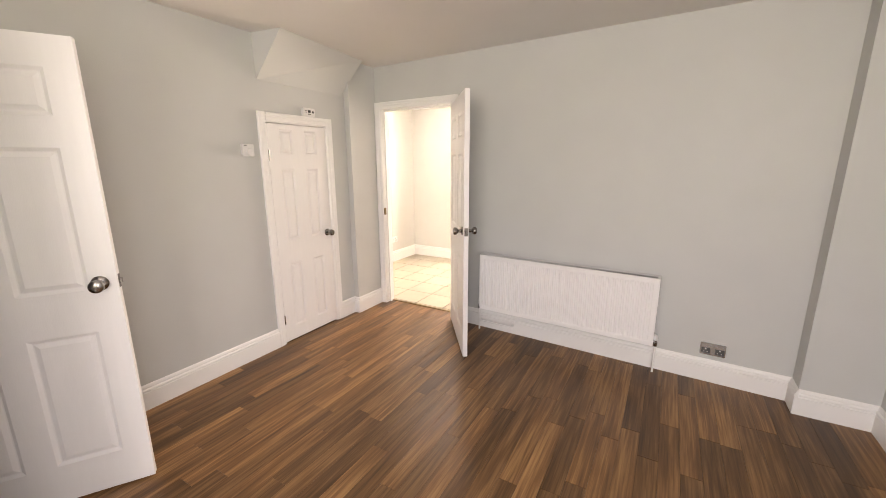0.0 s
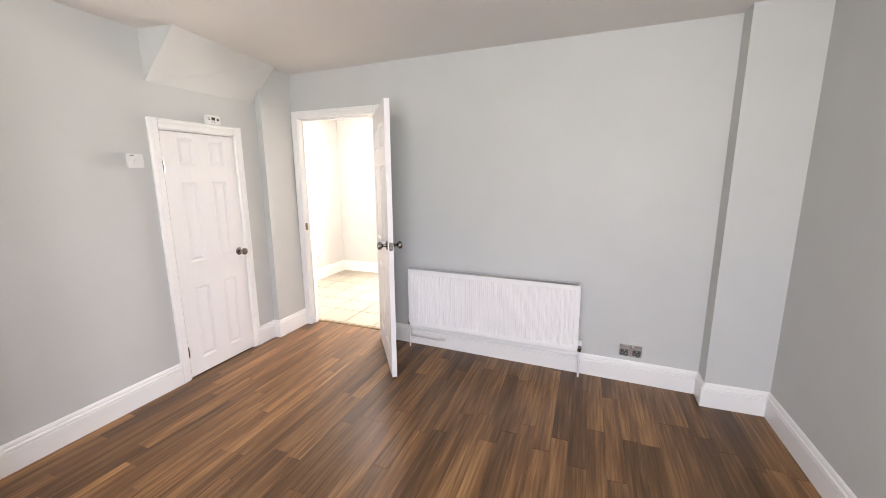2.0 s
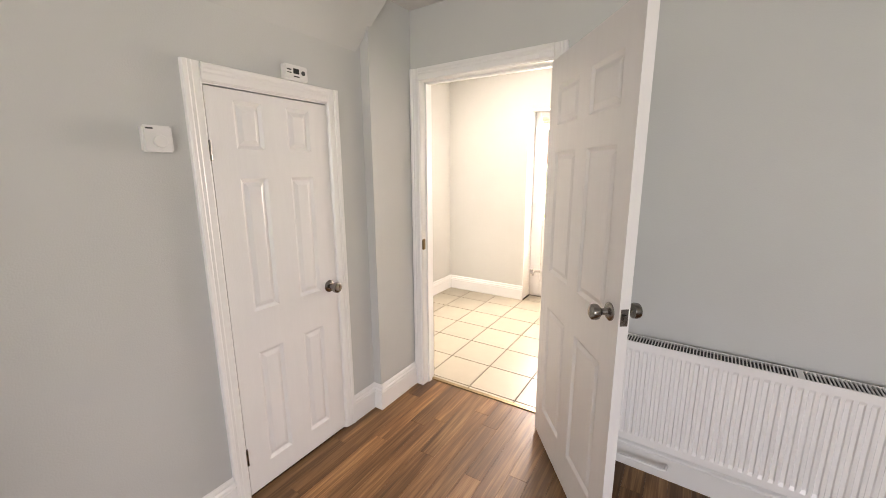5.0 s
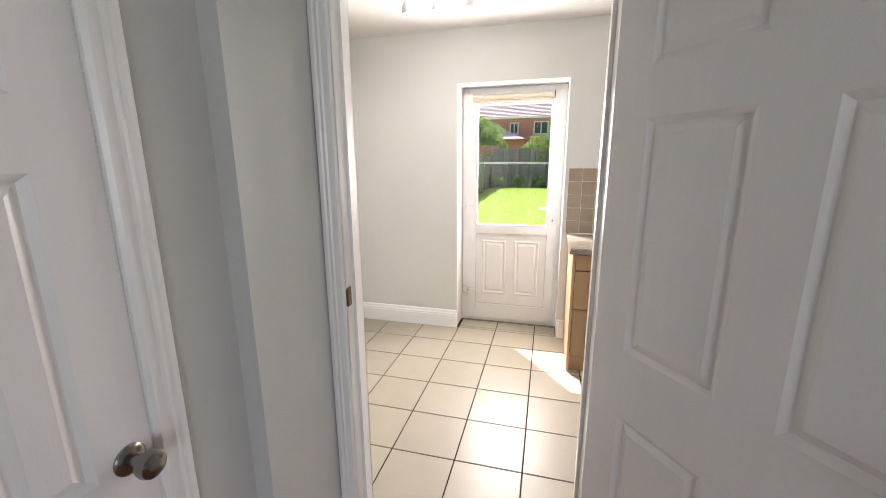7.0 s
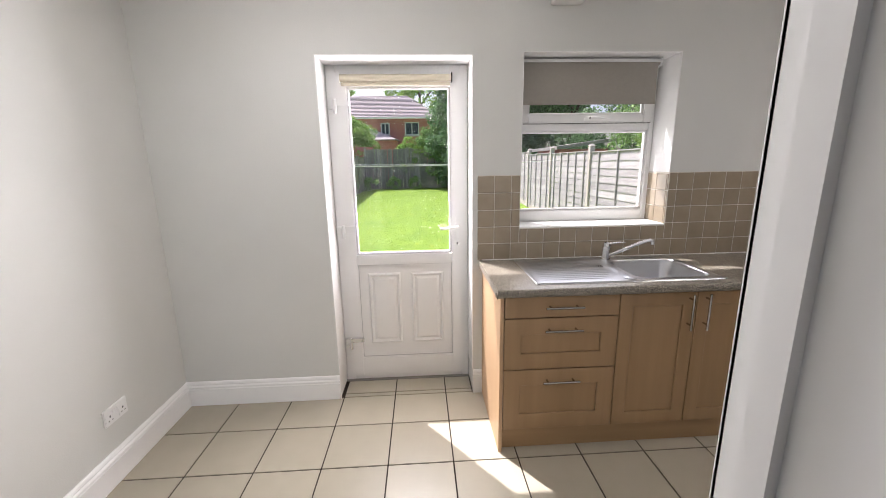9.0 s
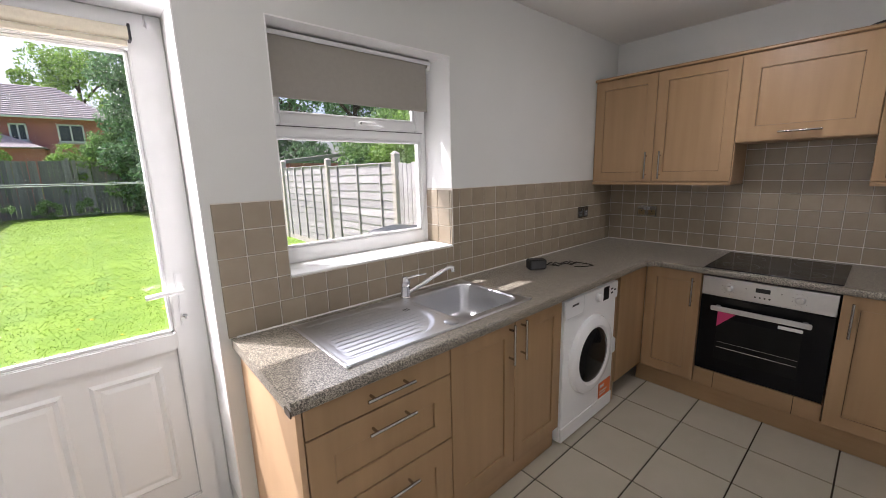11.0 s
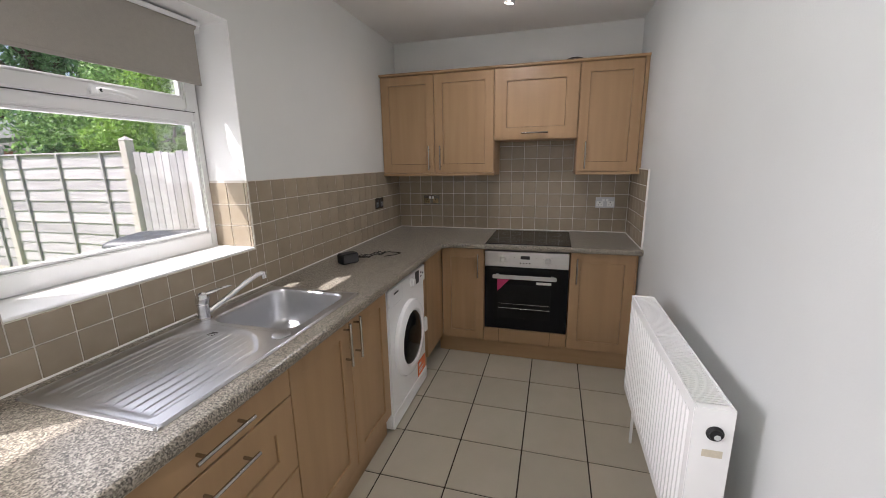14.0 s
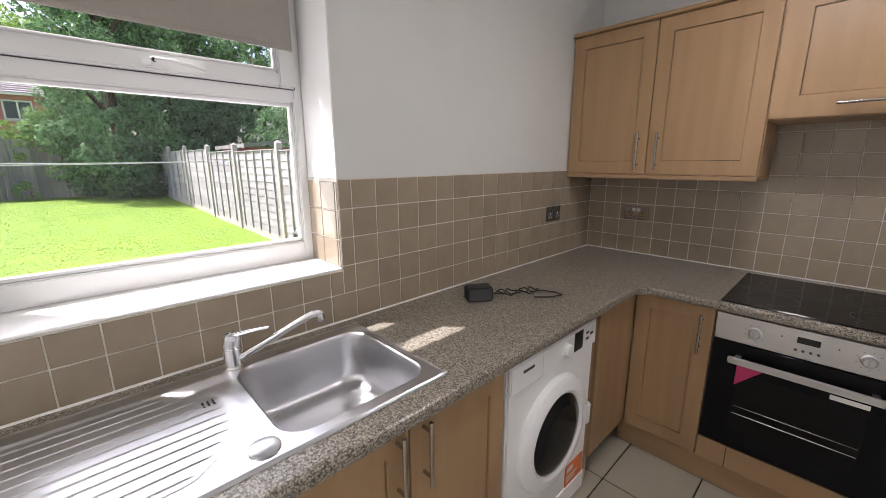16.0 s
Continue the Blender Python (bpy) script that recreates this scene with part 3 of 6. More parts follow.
# cupboard door, shut, flush in its frame
cup = thing("door_cupboard", "white six-panel moulded cupboard door, shut, dark knob", "door", kind="structure")
cup.matrix_world = pose(LW + 0.002, CY0 + 0.006, 0.010, 0, 0, 90)
panelled_leaf(cup, CY1 - CY0 - 0.012, CH - 0.020, 0.035, 0.106, 0.118, ((0.115, 0.668), (0.862, 1.442), (1.560, 1.750)))
bm = bmesh.new()
knob(bm, (CY1 - CY0 - 0.06, 0.0, 0.87), (0, -1, 0))
part("door_knob", bm, NICKEL, cup, "round dark nickel door knob", smooth=True)
for z in (0.2, 1.55):
    bm = bmesh.new()
    cyl(bm, (-0.002, -0.004, z - 0.04), (-0.002, -0.004, z + 0.04), 0.005, 8)
    box(bm, 0.0, 0.004, -0.002, 0.01, z - 0.04, z + 0.04)
    part("hinge", bm, NICKEL, cup, "small dark hinge")


# ---- floors (pieces follow at the end) ----
floor_living = solid("floor", boxes((LW - 0.15, LE + 0.02, -1.67, 3.56, -0.15, -0.006)), JOINTF, "brown oak-look plank floor in the living room", "floor")
floor_kitchen = solid("floor_kitchen", boxes((KW - 0.1, KE + 0.1, 3.562, OUT - 0.02, -0.15, -0.004)), GROUTF, "cream ceramic tile floor with dark grout in the kitchen", "floor")


# ---- living room things ----
def radiator(name, label, length, height, depth, at, rz, bottom, double=False, gap=0.03):
    """Panel convector: x along its length, front at y = 0, wall at y = depth."""
    r = thing(name, label, "radiator", at=at, rz=rz)
    z0, z1 = bottom, bottom + height
    n = int(length / 0.0333)
    pitch = (length - 0.05) / n

    def panel_at(y, face):
        bm = bmesh.new()
        prof = [(0.0, 0.010), (0.004, 0.0)]
        x = 0.022
        for k in range(n):
            prof += [(x + pitch * 0.18, 0.0), (x + pitch * 0.30, 0.006), (x + pitch * 0.70, 0.006), (x + pitch * 0.82, 0.0)]
            x += pitch
        prof += [(length - 0.004, 0.0), (length, 0.010)]
        zs = ((z0, 0.0), (z0 + 0.03, 0.0), (z0 + 0.045, 1.0), (z1 - 0.045, 1.0), (z1 - 0.03, 0.0), (z1, 0.0))
        grid = [[bm.verts.new((px, y + face * (py * (f if 0.003 < py < 0.0099 and 0.01 < px < length - 0.01 else (1.0 if py > 0.0099 else f))), z)) for px, py in prof] for z, f in zs]
        for a, b in zip(grid, grid[1:]):
            for i in range(len(prof) - 1):
                bm.faces.new((a[i], a[i + 1], b[i + 1], b[i]))
        back = [[bm.verts.new((px, y + face * 0.014, z)) for px in (0.0, length)] for z in (z0, z1)]
        bm.faces.new((back[0][0], back[0][1], back[1][1], back[1][0]))
        bm.faces.new([*grid[0], back[0][1], back[0][0]])
        bm.faces.new([*grid[-1], back[1][1], back[1][0]])
        bm.faces.new((grid[0][0], *[g[0] for g in grid[1:]], back[1][0], back[0][0]))
        bm.faces.new((grid[0][-1], *[g[-1] for g in grid[1:]], back[1][1], back[0][1]))
        part("panel", bm, ENAMEL, r)

    panel_at(0.0, 1)
    if double:
        panel_at(depth - gap - 0.014, 1)
    end = depth - gap - (0.014 if double else 0)
    for x in (0.0, length):
        ya, yb, zc, rr = 0.001, end + (0.013 if double else 0), z1 + 0.004, 0.014
        rim = [(ya, z0 + 0.02), (yb, z0 + 0.02)]
        for cy, a0 in ((yb - rr, 0), (ya + rr, 90)):
            rim += [(cy + rr * math.cos(math.radians(a0 + 18 * k)), zc - rr + rr * math.sin(math.radians(a0 + 18 * k))) for k in range(6)]
        bm = bmesh.new()
        a, b = ([bm.verts.new((x + d, y, z)) for y, z in rim] for d in (-0.0025, 0.0025))
        for k in range(len(rim)):
            bm.faces.new((a[k], a[(k + 1) % len(rim)], b[(k + 1) % len(rim)], b[k]))
        bm.faces.new(a[::-1])
        bm.faces.new(b)
        part("side_panel", bm, ENAMEL, r)
    # top grille: rails and cross bars over a black box of painted shade
    far = end + (0.010 if double else 0.0)
    bm = boxes((0, length, 0.0, 0.007, z1 - 0.002, z1 + 0.004), (0, length, far - 0.003, far + 0.004, z1 - 0.002, z1 + 0.004), bevel=0.0015)
    for x in (0.0, length * 0.5 - 0.012, length - 0.02):
        box(bm, x, x + (0.02 if x else 0.02), 0.007, far - 0.003, z1 - 0.001, z1 + 0.0035)
    x = 0.026
    while x < length - 0.026:
        box(bm, x, x + 0.0042, 0.007, far - 0.003, z1 - 0.002, z1 + 0.003)
        x += 0.0122
    part("grille", bm, ENAMEL, r, "white slotted top grille")
    # black box paints the shade seen through the grille slots
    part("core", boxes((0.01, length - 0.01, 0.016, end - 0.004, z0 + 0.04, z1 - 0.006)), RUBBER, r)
    for x in (0.30, length - 0.30):
        part("bracket", boxes((x - 0.012, x + 0.012, end - 0.01, depth + 0.001, z0 + 0.22, z0 + 0.30)), ENAMEL, r)
    return r


R0, R1 = -1.132, 0.256
rad = radiator("radiator", "white ribbed panel radiator with top grille under a bare wall", R1 - R0, 0.495, 0.118, (R0, lny(R0) - 0.118, 0), -2.86, 0.215)
for x, cap in ((-0.014, 0), (R1 - R0 + 0.014, 1)):
    v = bmesh.new()
    cyl(v, (x, 0.04, 0.235), (x + (0.03 if x < 0 else -0.03), 0.04, 0.235), 0.011, 12)
    lathe(v, (x, 0.04, 0.205), (0, 0, 1), [(0.012, 0), (0.014, 0.005), (0.014, 0.03), (0.010, 0.034), (0.010, 0.05)], 14)
    valve = part("valve", v, NICKEL, rad, "metal radiator valve", smooth=True)
    v = bmesh.new()
    lathe(v, (x, 0.04, 0.25), (0, 0, 1), [(0.012, 0), (0.015, 0.004), (0.014, 0.035), (0.011, 0.04)], 14)
    part("cap", v, PVC, valve, "white valve cap", smooth=True)
    v = bmesh.new()
    cyl(v, (x, 0.04, 0.0), (x, 0.04, 0.21), 0.0075, 10)
    if x < 0:
        tube(v, curve_pts((x, 0.04, 0.10), (x, 0.04, 0.085), (x + 0.02, 0.04, 0.09), (x + 0.04, 0.04, 0.09), 6) + [Vector((0.28, 0.04, 0.09)), Vector((0.295, 0.045, 0.09)), Vector((0.30, 0.085, 0.09))], 0.0075, 10)
    part("pipe", v, ENAMEL, rad, smooth=True)


def socket(name, label, m, metal, insert):
    """Double socket with two switches: x along, front towards -y, at a wall in y = 0."""
    s = thing(name, label, "socket", group="wall sockets")
    s.matrix_world = m
    part("plate", boxes((-0.073, 0.073, -0.009, 0.002, -0.043, 0.043), bevel=0.003, seg=2), metal, s)
    for sx in (-1, 1):
        bm = boxes((sx * 0.040 - 0.026, sx * 0.040 + 0.026, -0.0105, -0.008, -0.032, 0.010), bevel=0.001)
        ins = part("insert", bm, insert, s)
        holes = boxes((sx * 0.040 - 0.0035, sx * 0.040 + 0.0035, -0.0112, -0.0100, -0.004, 0.006), (sx * 0.040 - 0.014, sx * 0.040 - 0.007, -0.0112, -0.0100, -0.021, -0.017),
                      (sx * 0.040 + 0.007, sx * 0.040 + 0.014, -0.0112, -0.0100, -0.021, -0.017))
        part("pin_holes", holes, RUBBER if insert is not DARKP else WHITEP, ins)
        part("switch", boxes((sx * 0.014 - 0.009, sx * 0.014 + 0.009, -0.0135, -0.008, 0.010, 0.030), bevel=0.001), PVC if insert is not DARKP else NICKEL, s)
    return s


sx = 0.617
socket("wall_socket", "dark nickel double socket just above the skirting board", pose(sx, lny(sx) - 0.001, 0.238, 0, 0, -2.86), NICKEL, DARKP)
socket("wall_socket", "white double socket low on the kitchen wall", pose(-3.36 + 0.001, 5.0, 0.34, 0, 0, 90), PVC, PVC)

stat = thing("thermostat", "small white room thermostat with a round dial", "thermostat", at=(LW, 2.072, 1.592), rz=90)
part("case", boxes((-0.045, 0.045, -0.030, 0.0, -0.044, 0.044), bevel=0.005, seg=2), PVC, stat)
bm = bmesh.new()
lathe(bm, (0.005, -0.029, -0.008), (0, -1, 0), [(0.022, 0), (0.022, 0.004), (0.019, 0.007), (0.004, 0.007)], 24)
part("dial", bm, PVC, stat, smooth=True)
part("marking", boxes((-0.036, -0.014, -0.0306, -0.0295, 0.031, 0.036)), DARKP, stat, "small grey printed bar")
al = thing("carbon_monoxide_alarm", "small white alarm box standing on the cupboard frame", "alarm", at=(LW, 2.655, CH + 0.069), rz=90)
part("case", boxes((-0.062, 0.062, -0.034, -0.001, 0.0, 0.066), bevel=0.006, seg=2), PVC, al)
part("display", boxes((-0.018, 0.012, -0.0352, -0.033, 0.028, 0.050), bevel=0.001), RUBBER, al, "small dark display")
bm = bmesh.new()
lathe(bm, (0.034, -0.033, 0.036), (0, -1, 0), [(0.010, 0), (0.010, 0.003), (0.002, 0.003)], 16)
part("button", bm, DARKP, al)
part("marking", boxes((-0.05, -0.028, -0.0346, -0.0335, 0.040, 0.045), (-0.05, -0.028, -0.0346, -0.0335, 0.028, 0.032), (-0.018, 0.012, -0.0346, -0.0335, 0.014, 0.019)), DARKP, al, "small grey printed bars")


# ---- back door and window ----
FY = 5.775   # room side of the plastic frames
bd = thing("door_back", "white plastic half-glazed back door, shut", "door", at=(0, 0, 0), kind="structure")
D0, D1, DT = XD0 + 0.004, XD1 - 0.004, XDH - 0.004
part("door_frame", boxes((D0, D0 + 0.06, FY, FY + 0.065, 0, DT), (D1 - 0.05, D1, FY, FY + 0.065, 0, DT), (D0 + 0.06, D1 - 0.05, FY, FY + 0.065, DT - 0.05, DT), (D0 + 0.06, D1 - 0.05, FY + 0.005, FY + 0.065, 0, 0.03), bevel=0.004), PVC, bd)
s0, s1, sb, stp = D0 + 0.055, D1 - 0.045, 0.035, DT - 0.045
g0, g1, gb, gt = -2.262, -1.632, 0.918, 1.965
q0, q1, qb, qt = g0 + 0.012, g1 - 0.012, 0.175, 0.845
SF = FY - 0.014
bm = boxes((s0, g0, SF, SF + 0.06, sb, stp), (g1, s1, SF, SF + 0.06, sb, stp), (g0, g1, SF, SF + 0.06, gt, stp), (g0, g1, SF, SF + 0.06, qt, gb), (g0, g1, SF, SF + 0.06, sb, qb), bevel=0.005, seg=2)
part("sash", bm, PVC, bd)
bm = bmesh.new()
for a, b, c, d in ((g0, g0 + 0.014, gb, gt), (g1 - 0.014, g1, gb, gt), (g0, g1, gb, gb + 0.014), (g0, g1, gt - 0.014, gt)):
    box(bm, a, b, SF + 0.008, SF + 0.022, c, d, bevel=0.003)
part("glazing_bead", bm, PVC, bd)
pane = part("pane", boxes((g0, g1, SF + 0.026, SF + 0.032, gb, gt)), GLASS, bd, "clear glass pane")
pane.visible_shadow = False
for a, b, c, d in ((g0 + 0.0005, g0 + 0.004, qb, qt), (g1 - 0.004, g1 - 0.0005, qb, qt), (g0, g1, qb + 0.0005, qb + 0.004), (g0, g1, qt - 0.004, qt - 0.0005)):
    part("gasket", boxes((a, b, SF + 0.015, SF + 0.021, c, d)), PALEG, bd, "thin grey rubber gasket")
low = part("lower_panel", boxes((g0, g1, SF + 0.020, SF + 0.045, qb, qt)), PVC, bd)
for a, b in ((g0 + 0.06, (g0 + g1) / 2 - 0.035), ((g0 + g1) / 2 + 0.035, g1 - 0.06)):
    bm = bmesh.new()
    c, e = qb + 0.10, qt - 0.06
    for (i0, y0), (i1, y1) in (((0.0, 0.020), (0.012, 0.008)), ((0.012, 0.008), (0.028, 0.018)), ((0.028, 0.018), (0.045, 0.010))):
        r0 = [(a + i0, SF + y0, c + i0), (b - i0, SF + y0, c + i0), (b - i0, SF + y0, e - i0), (a + i0, SF + y0, e - i0)]
        r1 = [(a + i1, SF + y1, c + i1), (b - i1, SF + y1, c + i1), (b - i1, SF + y1, e - i1), (a + i1, SF + y1, e - i1)]
        hull(bm, r0 + r1, [(k, (k + 1) % 4, 4 + (k + 1) % 4, 4 + k) for k in range(4)])
    i = 0.045
    hull(bm, [(a + i, SF + 0.010, c + i), (b - i, SF + 0.010, c + i), (b - i, SF + 0.010, e - i), (a + i, SF + 0.010, e - i)], [(0, 1, 2, 3)])
    part("moulded_panel", bm, PVC, low)
for z in (1.86, 1.085, 0.30):
    bm = boxes((D0 + 0.010, D0 + 0.055, FY - 0.022, FY + 0.002, z - 0.022, z + 0.026), (D0 + 0.05, s0 + 0.085, SF - 0.016, SF + 0.002, z - 0.004, z + 0.030), bevel=0.004, seg=2)
    cyl(bm, (D0 + 0.052, SF - 0.016, z - 0.05), (D0 + 0.052, SF - 0.016, z + 0.035), 0.011, 12, 0.002)
    part("hinge", bm, PVC if z > 0.5 else CHROME, bd, "white plastic flag hinge" if z > 0.5 else "bare metal flag hinge", smooth=True)
hnd = part("handle", boxes((g1 + 0.025, g1 + 0.055, SF - 0.010, SF + 0.001, 0.94, 1.16), bevel=0.004, seg=2), PVC, bd, "white lever handle on a long plate")
bm = bmesh.new()
cyl(bm, (g1 + 0.040, SF - 0.008, 1.095), (g1 + 0.040, SF - 0.045, 1.095), 0.009, 12)
tube(bm, curve_pts((g1 + 0.045, SF - 0.045, 1.095), (g1 + 0.0, SF - 0.05, 1.095), (g1 - 0.03, SF - 0.05, 1.092), (g1 - 0.075, SF - 0.045, 1.088), 8), 0.009, 10)
part("lever", bm, PVC, hnd, smooth=True)
bm = bmesh.new()
lathe(bm, (g1 + 0.040, SF - 0.009, 0.985), (0, -1, 0), [(0.008, 0), (0.008, 0.006), (0.003, 0.007)], 14)
box(bm, g1 + 0.037, g1 + 0.043, SF - 0.03, SF - 0.012, 0.975, 0.995)
part("key", bm, CHROME, hnd, "key in the lock")
# rolled-up blind on the door
rb = thing("door_blind", "cream roller blind rolled up at the head of the back door", "blind", at=(0, 0, 0))
bm = bmesh.new()
cyl(bm, (g0 - 0.03, SF - 0.030, gt + 0.045), (g1 + 0.005, SF - 0.030, gt + 0.045), 0.021, 18)
part("roll", bm, CREAMB, rb, "cream cloth roll", smooth=True)
part("bottom_bar", boxes((g0 - 0.025, g1, SF - 0.034, SF - 0.024, gt + 0.002, gt + 0.022), bevel=0.003), CREAMB, rb)
bm = boxes((g0 - 0.036, g0 - 0.030, SF - 0.05, SF, gt + 0.02, gt + 0.072), bevel=0.002)
part("bracket", bm, PVC, rb)
part("bracket", boxes((g1 + 0.005, g1 + 0.013, SF - 0.05, SF, gt + 0.02, gt + 0.072), bevel=0.002), RUBBER, rb, "dark end bracket")
# threshold of the back door
solid("back_door_sill", boxes((XD0 + 0.002, XD1 - 0.002, FY - 0.02, OUT + 0.03, -0.05, 0.004)), SLAB, "narrow sill under the back door", "sill")

win = thing("window_kitchen", "white plastic kitchen window with a top-hung vent", "window", kind="structure")
F0, F1, FB, FT = W0 + 0.002, W1 - 0.002, WB + 0.006, WT - 0.004
part("window_frame", boxes((F0, F0 + 0.042, FY, FY + 0.065, FB, FT), (F1 - 0.036, F1, FY, FY + 0.065, FB, FT), (F0 + 0.042, F1 - 0.036, FY, FY + 0.065, FT - 0.05, FT), (F0 + 0.042, F1 - 0.036, FY, FY + 0.065, FB, 1.185),
                           (F0 + 0.042, F1 - 0.036, FY, FY + 0.065, 1.695, 1.765), bevel=0.005, seg=2), PVC, win)
vs = part("vent_sash", boxes((F0 + 0.034, F0 + 0.085, FY - 0.022, FY + 0.03, 1.742, 2.07), (F1 - 0.088, F1 - 0.030, FY - 0.022, FY + 0.03, 1.742, 2.07), (F0 + 0.085, F1 - 0.088, FY - 0.022, FY + 0.03, 1.742, 1.792),
                          (F0 + 0.085, F1 - 0.088, FY - 0.022, FY + 0.03, 2.03, 2.07), bevel=0.006, seg=2), PVC, win)
for a, b, c, d in ((F0 + 0.085, F0 + 0.097, 1.792, 2.03), (F1 - 0.100, F1 - 0.088, 1.792, 2.03), (F0 + 0.097, F1 - 0.100, 1.792, 1.804)):
    part("glazing_bead", boxes((a, b, FY - 0.012, FY + 0.006, c, d), bevel=0.003), PVC, vs)
for a, b, c, d in ((F0 + 0.034, F1 - 0.030, 1.7385, 1.7415), (F1 - 0.0295, F1 - 0.0270, 1.74, 2.07)):
    part("seal", boxes((a, b, FY - 0.003, FY + 0.004, c, d)), DARKP, vs, "thin dark rubber seal")
for name, a, b, c, d, y in (("pane", F0 + 0.04, F1 - 0.034, 1.183, 1.697, FY + 0.028), ("pane", F0 + 0.083, F1 - 0.086, 1.790, 2.032, FY + 0.010)):
    p = part(name, boxes((a, b, y, y + 0.006, c, d)), GLASS, win, "clear glass pane")
    p.visible_shadow = False
for a, b, c, d in ((F0 + 0.042, F0 + 0.056, 1.185, 1.695), (F1 - 0.050, F1 - 0.036, 1.185, 1.695), (F0 + 0.042, F1 - 0.036, 1.185, 1.199), (F0 + 0.042, F1 - 0.036, 1.681, 1.695)):
    part("glazing_bead", boxes((a, b, FY + 0.010, FY + 0.026, c, d), bevel=0.003), PVC, win)
mid = (F0 + F1) / 2 + 0.02
bm = boxes((mid - 0.035, mid + 0.035, FY - 0.036, FY - 0.021, 1.752, 1.774), bevel=0.004, seg=2)
tube(bm, curve_pts((mid - 0.01, FY - 0.038, 1.767), (mid + 0.03, FY - 0.056, 1.772), (mid + 0.07, FY - 0.056, 1.764), (mid + 0.12, FY - 0.050, 1.757), 8), [0.011, 0.010, 0.009, 0.009, 0.008, 0.008, 0.007, 0.007, 0.006], 10)
hw = part("handle", bm, PVC, vs, "white espagnolette handle", smooth=True)
bm = bmesh.new()
lathe(bm, (mid - 0.005, FY - 0.047, 1.768), (0, -1, 0), [(0.006, 0), (0.006, 0.004), (0.002, 0.004)], 12)
part("lock_button", bm, RUBBER, vs)
solid("window_board", boxes((W0 + 0.002, W1 - 0.002, KN - 0.004, FY + 0.01, WB - 0.001, WB + 0.009), bevel=0.003), GLOSS, "white window sill board", "sill")
kb = thing("window_blind", "taupe roller blind drawn a third of the way down", "blind")
BY = 5.665
part("cloth", boxes((W0 + 0.012, W1 - 0.075, BY, BY + 0.0015, 1.850, 2.075)), BLIND, kb)
bm = bmesh.new()
cyl(bm, (W0 + 0.008, BY + 0.02, 2.083), (W1 - 0.06, BY + 0.02, 2.083), 0.019, 16)
part("roller", bm, BLIND, kb, smooth=True)
part("bottom_bar", boxes((W0 + 0.012, W1 - 0.075, BY - 0.003, BY + 0.004, 1.840, 1.854), bevel=0.0015), BLIND, kb)
part("bracket", boxes((W1 - 0.058, W1 - 0.05, BY - 0.005, BY + 0.045, 2.055, WT - 0.001), bevel=0.002), PVC, kb)
part("head_rail", boxes((W0 + 0.004, W1 - 0.05, BY - 0.012, BY - 0.004, 2.078, 2.096), bevel=0.002), PVC, kb, "white head rail")


# ---- kitchen units: local x along the front, front face at y = 0, depth to +y ----
def bar_handle(parent, x, z, length, upright):
    bm = bmesh.new()
    h = length / 2
    a, b = ((x, -0.032, z - h), (x, -0.032, z + h)) if upright else ((x - h, -0.032, z), (x + h, -0.032, z))
    cyl(bm, a, b, 0.006, 12, 0.001)
    for s in (-1, 1):
        k = s * (h - 0.028)
        p = (x, 0, z + k) if upright else (x + k, 0, z)
        cyl(bm, p, (p[0], -0.032, p[2]), 0.005, 10)
    part("handle", bm, BARSTEEL, parent, "slim steel bar handle", smooth=True)


def shaker(parent, name, x0, x1, z0, z1, handle=None, rail=0.068, flat=False):
    """Framed front with a sunk field, 20 mm thick, a 4 mm gap all round."""
    g, t = 0.0021, 0.020
    x0, x1, z0, z1 = x0 + g, x1 - g, z0 + g, z1 - g
    bm = bmesh.new()
    if flat:
        box(bm, x0, x1, 0, t, z0, z1, bevel=0.0015)
    else:
        e, k = 0.002, rail
        loops = [[(x0 + i, y, z0 + i), (x1 - i, y, z0 + i), (x1 - i, y, z1 - i), (x0 + i, y, z1 - i)]
                 for i, y in ((0, t), (0, e), (e, 0), (k - e, 0), (k, e), (k, t))]
        rings = [[bm.verts.new(p) for p in loop] for loop in loops]
        for a, b in zip(rings, rings[1:] + rings[:1]):
            for q in range(4):
                bm.faces.new((a[q], a[(q + 1) % 4], b[(q + 1) % 4], b[q]))
    f = part(name, bm, MAPLE, parent)
    if not flat:
        part("field", boxes((x0 + rail + 0.0018, x1 - rail - 0.0018, 0.008, t - 0.002, z0 + rail + 0.0018, z1 - rail - 0.0018)), MAPLE, f)
    if handle:
        bar_handle(f, *handle)
    return f


def cabinet(name, label, w, z0, z1, depth, at, rz, category="cabinet", group="", open_top=False):
    c = thing(name, label, category, at=at, rz=rz, group=group)
    rows_b = [(0.001, 0.018, 0.022, depth, z0, z1), (w - 0.018, w - 0.001, 0.022, depth, z0, z1), (0.018, w - 0.018, 0.022, depth, z0, z0 + 0.018),
              (0.018, w - 0.018, depth - 0.008, depth, z0 + 0.018, z1 - 0.018)]
    if not open_top:
        rows_b.append((0.018, w - 0.018, 0.022, depth, z1 - 0.018, z1))
    part("body", boxes(*rows_b), CARC, c)
    # black sheet behind the fronts paints the shade seen through their gaps
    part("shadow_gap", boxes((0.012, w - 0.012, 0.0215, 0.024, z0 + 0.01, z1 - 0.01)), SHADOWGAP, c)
    return c


